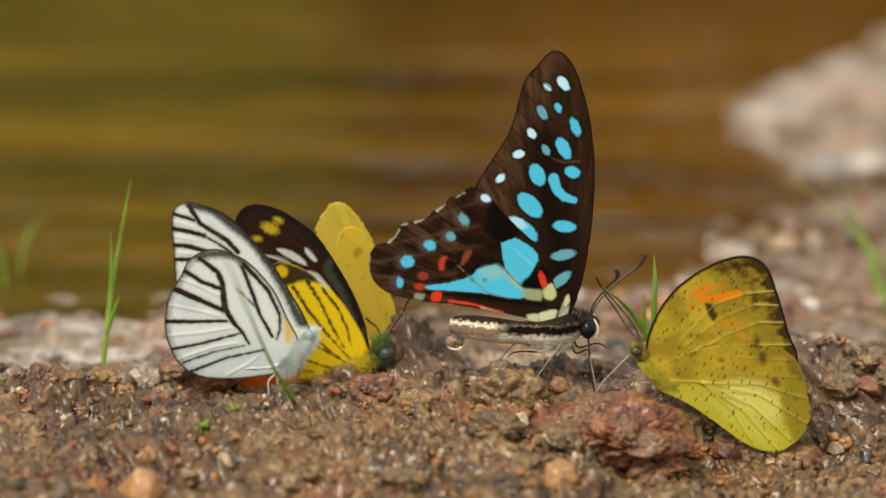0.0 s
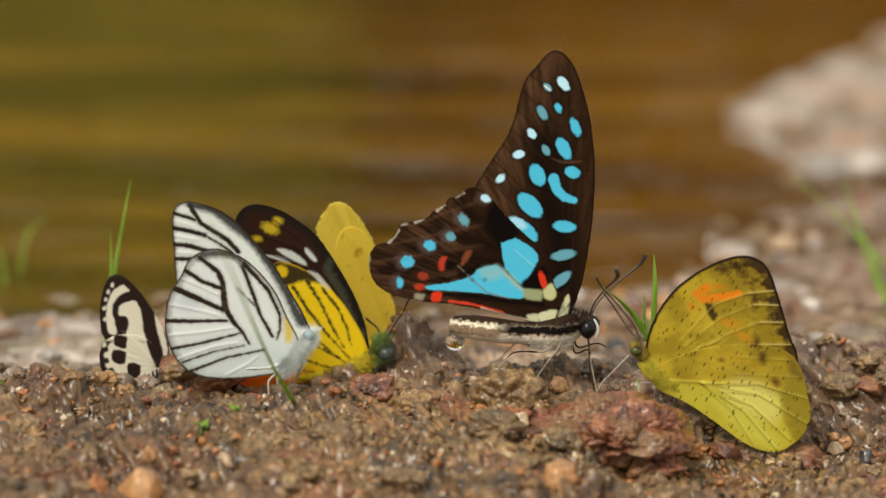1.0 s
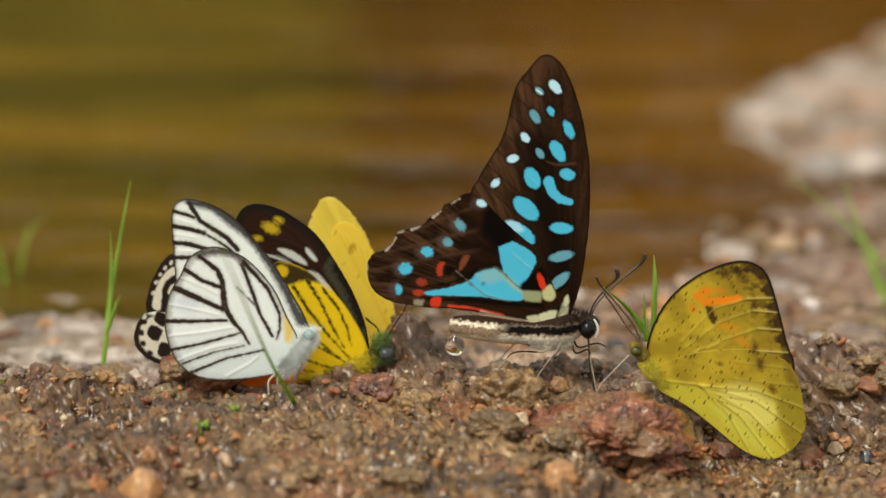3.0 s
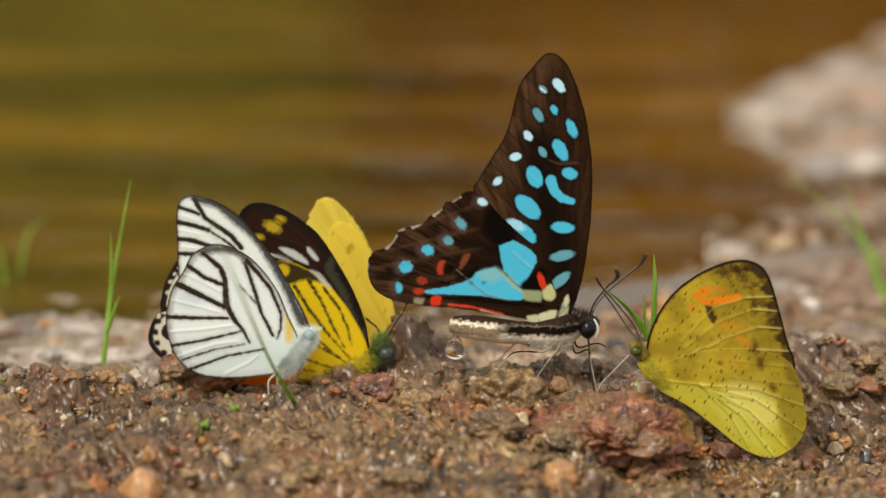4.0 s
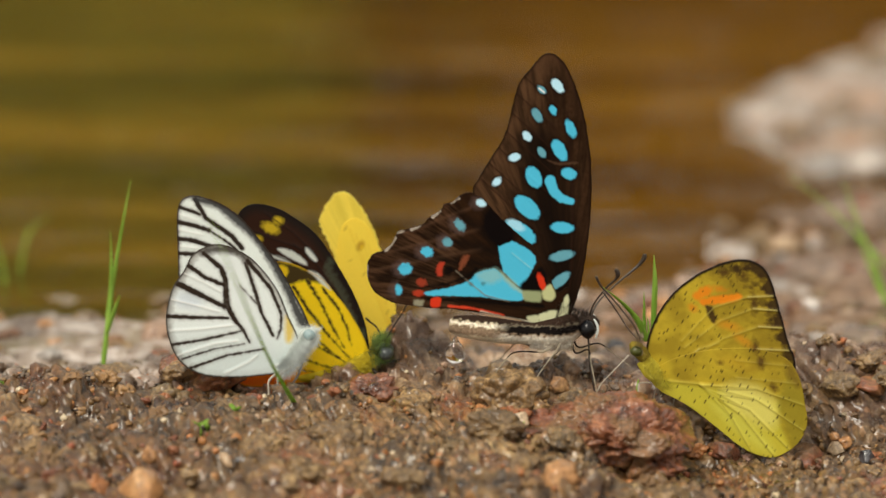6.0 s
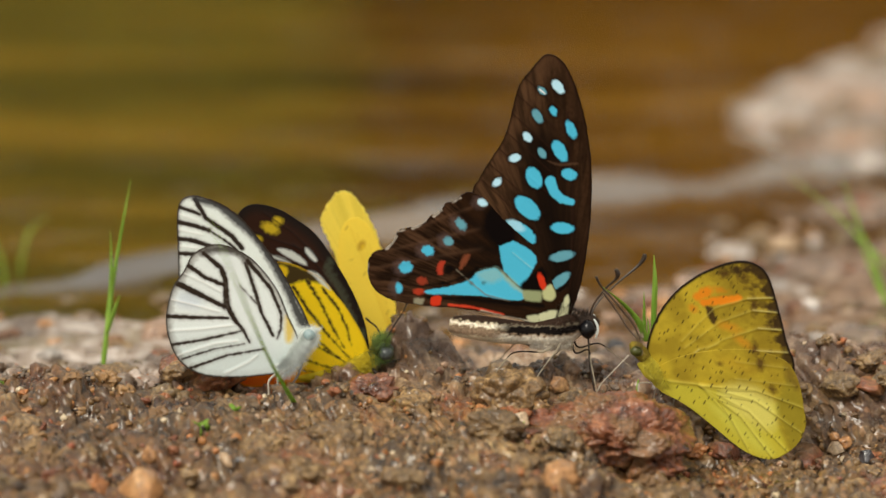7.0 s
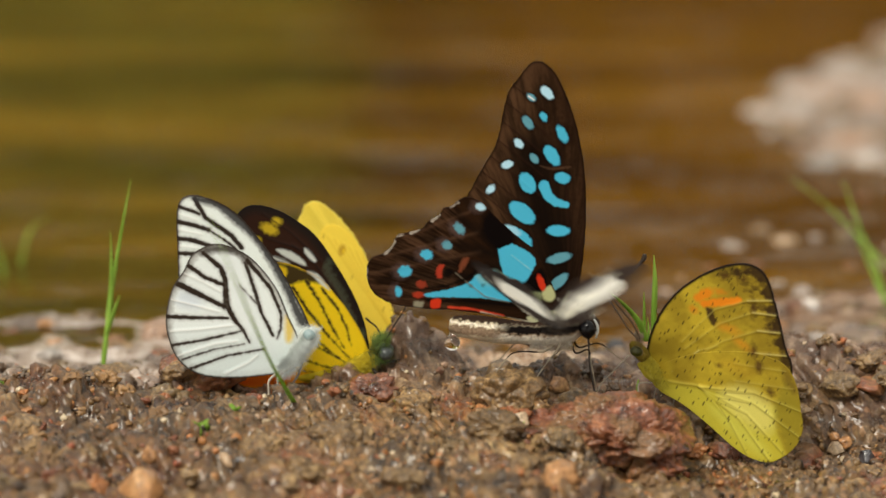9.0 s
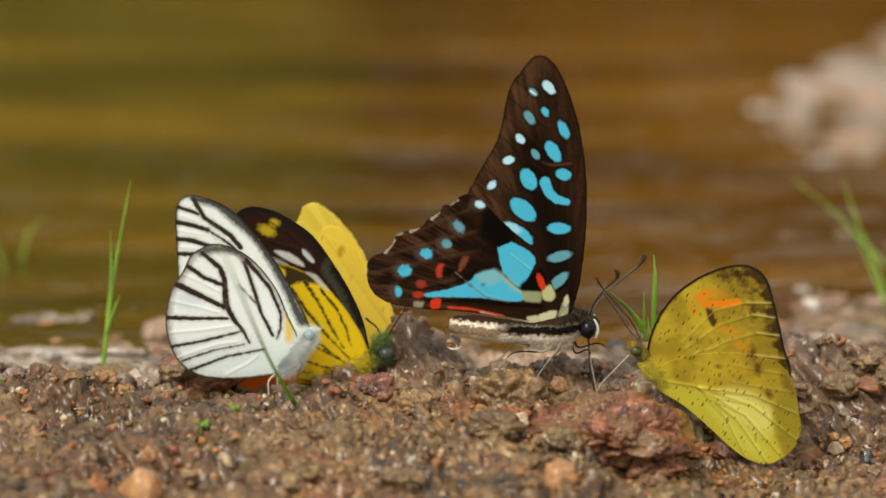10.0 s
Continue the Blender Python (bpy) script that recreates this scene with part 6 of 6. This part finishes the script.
blade("grass_blade", [(-79.8, 120.0, -9.1), (-80.4, 122.0, -4.3), (-82.0, 124.0, 0.6)], (0.6, 0.5, 0.1), "slender green grass blade growing from wet mud")


# ---- seedlings and a seed ----
def build_sprout(x, y, height, size, turn):
    """A seedling: a thin stem with two round leaves and a smaller pair."""
    thing = new("seedling")
    thing.location = (x * MM, y * MM, ground_z(x, y) - 0.2 * MM)
    thing.rotation_euler = (0, 0, turn)
    v, f = tube_data([(0, 0, 0), (0.1 * MM, 0, height * 0.5 * MM), (0, 0, height * MM)], [0.14 * MM, 0.12 * MM, 0.1 * MM], 7)
    link("stem", mesh("stem", v, f), GRASS, thing)
    n = 14
    ring = np.array([(0.5 + 0.5 * math.cos(2 * math.pi * k / n), 0.36 * math.sin(2 * math.pi * k / n)) for k in range(n)])
    verts = [(a * size * MM, b * size * MM, (0.22 * a * a + 0.25 * b * b) * size * MM) for a, b in ring] + [(0.5 * size * MM, 0, 0.0)]
    faces = [[k, (k + 1) % n, n] for k in range(n)]
    me = mesh("leaf", verts, faces)
    me.materials.append(GRASS)
    for k, s in ((0, 1.0), (math.pi * 0.95, 0.9), (math.pi * 0.45, 0.6)):
        ob = link("leaf", me, None, thing, "", (0, 0, height * MM * (1 if s > 0.7 else 0.85)))
        ob.rotation_euler, ob.scale = (0, -0.35, k), (s, s, s)
        m = ob.modifiers.new("thick", "SOLIDIFY")
        m.thickness = 0.12 * MM
    tagged(thing, "tiny green seedling sprouting from the mud", "seedling", "seedlings")


for row in ((-37.3, -26.7, 2.0, 1.5, 0.4), (-36.2, -26.0, 1.5, 1.2, 1.8), (-32.1, -19.9, 1.2, 1.4, 2.4), (11.7, -21.7, 1.4, 1.1, 0.2), (-7.0, -12.0, 1.0, 1.1, 1.0), (-69.5, -1.6, 1.8, 1.4, 0.7)):
    build_sprout(*row)


def build_seed(x, y):
    v, f = tube_data([(-1.75 * MM, 0, 0), (-1.5 * MM, 0, 0), (-0.8 * MM, 0, 0.05 * MM), (0.2 * MM, 0, 0.08 * MM), (1.1 * MM, 0, 0), (1.75 * MM, 0, -0.05 * MM)],
                     [0.05 * MM, 0.4 * MM, 0.72 * MM, 0.75 * MM, 0.5 * MM, 0.06 * MM], 14)
    ob = link("seed", mesh("seed", v, f), STONE_PALE)
    ob.location = (x * MM, y * MM, ground_z(x, y) + 0.9 * MM)
    ob.rotation_euler = (0.2, 0.55, -0.9)
    tagged(ob, "pale straw-coloured seed lying on the mud", "seed")


build_seed(-33.0, -35.2)


# ---- water drop on the abdomen's tip ----
def build_drop(r):
    """A hanging drop: round below, drawn out to a short neck above; its origin at the neck."""
    run = [(0.12, 0.0), (0.2, -0.25), (0.42, -0.6), (0.72, -1.0), (0.95, -1.45), (1.0, -1.8), (0.93, -2.2), (0.72, -2.52), (0.4, -2.72), (0.08, -2.78)]
    c = curve_through([(a, 0, b, 0) for a, b in run], 4)
    verts, faces, n = [], [], 28
    for a, _, b, _ in c:
        for j in range(n):
            t = 2 * math.pi * j / n
            verts.append((max(a, 0.02) * r * math.cos(t), max(a, 0.02) * r * math.sin(t), b * r))
    for k in range(len(c) - 1):
        for j in range(n):
            p, q = k * n + j, k * n + (j + 1) % n
            faces.append([p, p + n, q + n, q])
    faces += [list(range(n)), [(len(c) - 1) * n + j for j in range(n)][::-1]]
    ob = link("water_drop", mesh("water_drop", verts, faces), DROP)
    return tagged(ob, "clear water drop hanging from the butterfly's abdomen", "water drop", "water drops")


DROP_ONE = build_drop(1.6 * MM)
DROP_TWO = build_drop(1.25 * MM)


def motions():
    # seconds, lean and turn in degrees
    jay_fore = [(0, -7.3, 1.78), (0.5, -6.3, 2.39), (1, -6.1, 1.78), (1.5, -6.3, 2.39), (2, -2.7, 0.77), (2.5, 0.7, -0.62), (4, -1.7, 0.55), (4.5, -2.7, 0.77), (5, -0, 0), (5.5, -1.8, 0.16), (7, 0.4, 0.3), (7.5, -2.2, 1.49), (8, -0.7, 1.02), (8.5, 7.7, -2.95), (9, 6.2, -2.52), (9.5, 5.7, -5.41), (10, 0.5, -1.96)]
    jay_hind = [(0, -7.3, 2.34), (0.5, -6.3, 2.67), (1, -6.1, 2.3), (1.5, -6.3, 2.36), (2, -2.7, 1.2), (2.5, 0.7, -0.07), (4, -1.7, 0.63), (4.5, -2.7, 0.59), (5, -0, 0), (5.5, -1.8, -0.09), (7, 0.4, 0.63), (7.5, -2.2, 1.22), (8, -0.7, 0.87), (8.5, 7.7, -1.51), (9, 6.2, -0.4), (9.5, 5.7, -3.35), (10, 0.5, -0.63)]
    sulphur = [(0, -7.9, -0.81), (0.5, -7.9, -0.81), (1, -7.9, -0.81), (1.5, -7.9, -0.81), (2, -14.9, 0), (2.5, -17.7, 0.69), (4, -16.6, 0.23), (4.5, -13, -0.35), (5, -14.9, 0), (5.5, -14.9, 0), (7, -17.7, 0.69), (7.5, -17.7, 0.69), (8, -21.4, 1.5), (8.5, -20.6, 1.74), (9, -21, 1.5), (9.5, -22.3, 1.97), (10, -23.1, 2.08)]
    white = [(0, 4.8, -2.11), (0.5, 4.6, -1.87), (1, 4.6, -1.87), (1.5, 4.8, -1.78), (2, 2.1, -2.37), (2.5, -1.4, -2.91), (4, -2.3, -0.45), (4.5, 0.5, 0.17), (5, -0, 0), (5.5, -0, 0), (7, -0, 0), (7.5, 0.7, 0.35), (8, -4.1, -0.66), (8.5, -8.9, -1.15), (9, -2.1, -0.28), (9.5, 1.2, 0.53), (10, -5.5, -0.95)]
    jezebel = [(0, 0, -0.27), (0.5, 0, -0.27), (1, 0, -0.27), (1.5, 0, -0.27), (2, 0, -0.11), (2.5, 0, -0.27), (4, 0, 0.71), (4.5, 0, 0.33), (5, 0, 0), (5.5, 0, 0), (7, 0, -0.16), (7.5, 0, -0.16), (8, 0, -0.27), (8.5, 0, -0.27), (9, 0, -0.6), (9.5, 0, -0.98), (10, 0, -1.58)]
    lemon = [(0, 13, 5), (1, 13, 5.2), (1.5, 11, 6), (2, 6, 6.5), (2.5, 2, 2), (2.7, 2, 1), (3.8, 0, 0), (4.5, 0, -3), (5, 0, 0), (5.5, -1, 4), (5.7, -2, 5.5), (6.8, -4, 7), (7.2, -5, 7), (7.5, -6, 8.7), (8, -7, 9), (8.2, -8, 1), (8.5, -9, -9.5), (9, -7, -7), (9.5, -6, -10.8), (10, -2, -7.5)]
    striped = [(0, -91.64, -10, 41.52, 0, -20, 0, 20), (0.2, -79.48, -10, 34.39, 0, -15, 0, 40), (0.3, -62.91, -10, 25.88, 5, -12, 0, 8), (0.4, -56.8, 0, 7.99, 60, -10, 0, 60), (0.5, -45.12, 8, 0.91, -25, -26, 0, 10), (0.6, -45.03, 8, 1.29, 0, -15, 0, 4), (0.7, -44.94, 8, 1.47, 0, -12, 0, 2), (0.9, -44.94, 8, 1.19, 0, 0, 0, 2), (1, -44.94, 8, 1.19, 0, 0, 0, 2), (1.2, -43.47, 8, 2.68, 0, 5, 0, 2), (1.5, -42.84, 8, 3.23, 0, 15, 0, 2), (2, -41.84, 8, 3.14, 0, 18, 0, 2), (2.5, -41.66, 8, 2.77, 0, 18, 0, 2), (2.7, -41.12, 8, 2.95, 0, 18, 0, 2), (3.8, -38.4, 8, 3.14, 0, 18, 0, 2), (4.2, -37.31, 8, 3.32, 0, 18, 0, 2), (4.5, -36.04, 8, 3.7, 0, 18, 0, 2), (5, -34.59, 8, 3.7, 0, 18, 0, 2), (6.5, -33.41, 8, 3.7, 0, 18, 0, 2), (10, -32.96, 8, 3.7, 0, 18, 0, 2)]
    flier = [(0, -93.62, -14, 86.9, 0, 0, 0, 30), (6.9, -93.62, -14, 86.9, 0, 0, 0, 30), (7.1, -54.96, -14, 72.11, 60, 0, 0, 40), (7.2, -39.1, -14, 53.7, 88, -5, 0, 37), (7.3, -27.21, -14, 73.86, 60, 0, 0, 60), (7.4, -11.68, -14, 49.73, 45, -5, 0, 70), (7.5, -4.4, -14, 46.2, 82, 6, 0, 25), (7.6, 3.86, -14, 25.31, 10, -10, 0, 4), (7.7, 17.63, -14, 23.97, 5, 5, 0, 20), (7.8, 30.44, -14, 11.87, 80, 45, 0, 62), (7.9, 32.09, -14, 25.31, 75, -20, 0, 60), (8, 41.56, -14, 25.85, 60, -8, 0, 60), (8.1, 48.41, -14, 17.26, 65, 20, 0, 60), (8.2, 58.23, -14, 6.02, 70, 75, 0, 65), (8.3, 61.96, -14, 21.73, 30, 30, 0, 20), (8.4, 39.68, -14, 56.34, 20, 10, 0, 30), (8.5, 33.2, -14, 39.73, 0, 12, -58, 8), (8.6, 26.87, -14, 19.94, 10, 10, -40, 30), (8.7, 40.75, -14, 36, 50, 0, -30, 60), (8.8, 33.42, -14, 23.52, 30, 10, -50, 45), (8.9, 23.39, -14, 13.67, 10, 25, -70, 56), (9, 17.68, -14, 12.95, 0, 16, -84, 50), (9.1, 3.14, -14, 47.52, 0, 0, -50, 20), (9.2, 21.5, -14, 37.78, 0, 15, -62, 34), (9.3, 42.64, -14, 22.63, 10, 0, -50, 30), (9.4, 80.07, -14, 37.78, 20, 0, -10, 50), (9.6, 114.54, -14, 55.46, 0, 0, 0, 30), (10, 149.04, -14, 64.24, 0, 0, 0, 30)]
    for ob, tab in ((JAY_WINGS[0], jay_fore), (JAY_WINGS[1], jay_fore), (JAY_WINGS[2], jay_hind), (JAY_WINGS[3], jay_hind)):
        x, y, z = ob.location
        walk(ob, [(t, pose(x, y, z, lean, turn, 0)) for t, lean, turn in tab])
    for wings, tab in ((WHITE_WINGS, white), (JEZ_WINGS, jezebel), (LEMON_WINGS, lemon)):
        for ob in wings:
            x, y, z = ob.location
            walk(ob, [(t, pose(x, y, z, lean, turn, 0)) for t, lean, turn in tab])
    for ob in SULPHUR_WINGS:
        x, y, z = ob.location
        walk(ob, [(t, pose(x, y, z, 0, turn, yaw)) for t, yaw, turn in sulphur])
    # seconds, place in mm, roll, pitch, heading, and how far the wings are spread
    for thing, wings, tab in ((STRIPED, STRIPED_WINGS, striped), (FLIER, FLIER_WINGS, flier)):
        walk(thing, [(t, pose(x * MM, y * MM, z * MM, roll, pitch, head)) for t, x, y, z, roll, pitch, head, spread_by in tab])
        for ob, side in zip(wings, (1, -1, 1, -1)):
            x, y, z = ob.location
            walk(ob, [(r[0], pose(x, y, z, side * r[7], 0, 0) @ pose(0, 0, 0, 0, 34 * min(1, r[7] / 40), 0)) for r in tab])
    # ripples run slantwise to the shore; seconds at which each is at its middle place, and that place in mm
    for ob, (t, mid, up) in zip(RIPPLES, ((0.55, 190, 0), (1.5, 160, 0), (2.5, 150, 0), (3.85, 185, 0), (7.5, 162, 0.3), (8.0, 155, 0.7), (7.02, 160, 0.1), (9.5, 150, 1.8))):
        level = WATER_Z + up * MM
        start, stop = t - (330 - mid) / 560, t + (mid - 60) / 560
        rows = [(start - 0.15, pose(0.03, 0.34, WATER_Z - 0.009)), (start, pose(0.03, 0.33, level)), (t, pose(0, mid * MM, level)), (stop, pose(-0.02, 0.06, level)), (stop + 0.2, pose(-0.02, 0.04, WATER_Z - 0.009))]
        rows = [r for r in rows if 0.02 < r[0] < 9.98]
        walk(ob, [(0.0, rows[0][1])] + rows + [(10.0, rows[-1][1])])
    # the pool rises a little
    walk(POOL, [(t, pose(0, 0, WATER_Z + up * MM)) for t, up in ((0.0, 0.0), (5.7, 0.0), (7.2, 0.2), (8.5, 1.1), (10.0, 2.1))])
    # drops at the abdomen's tip: one swells and falls, the next follows
    x = 1.95 * MM
    walk(DROP_ONE, [(t, pose(x, 0, z * MM)) for t, z in ((0.0, 10.6), (2.0, 10.4), (2.7, 10.0), (3.8, 9.2), (5.7, 8.9), (6.0, 8.5), (6.1, 4.5), (6.2, -5.0), (10.0, -5.0))])
    walk(DROP_TWO, [(t, pose(px * MM, 0, z * MM)) for t, px, z in ((0.0, 6.5, 11.4), (8.4, 6.5, 11.4), (8.7, 2.4, 10.6), (9.0, 1.5, 9.6), (10.0, 1.7, 9.7))])


motions()
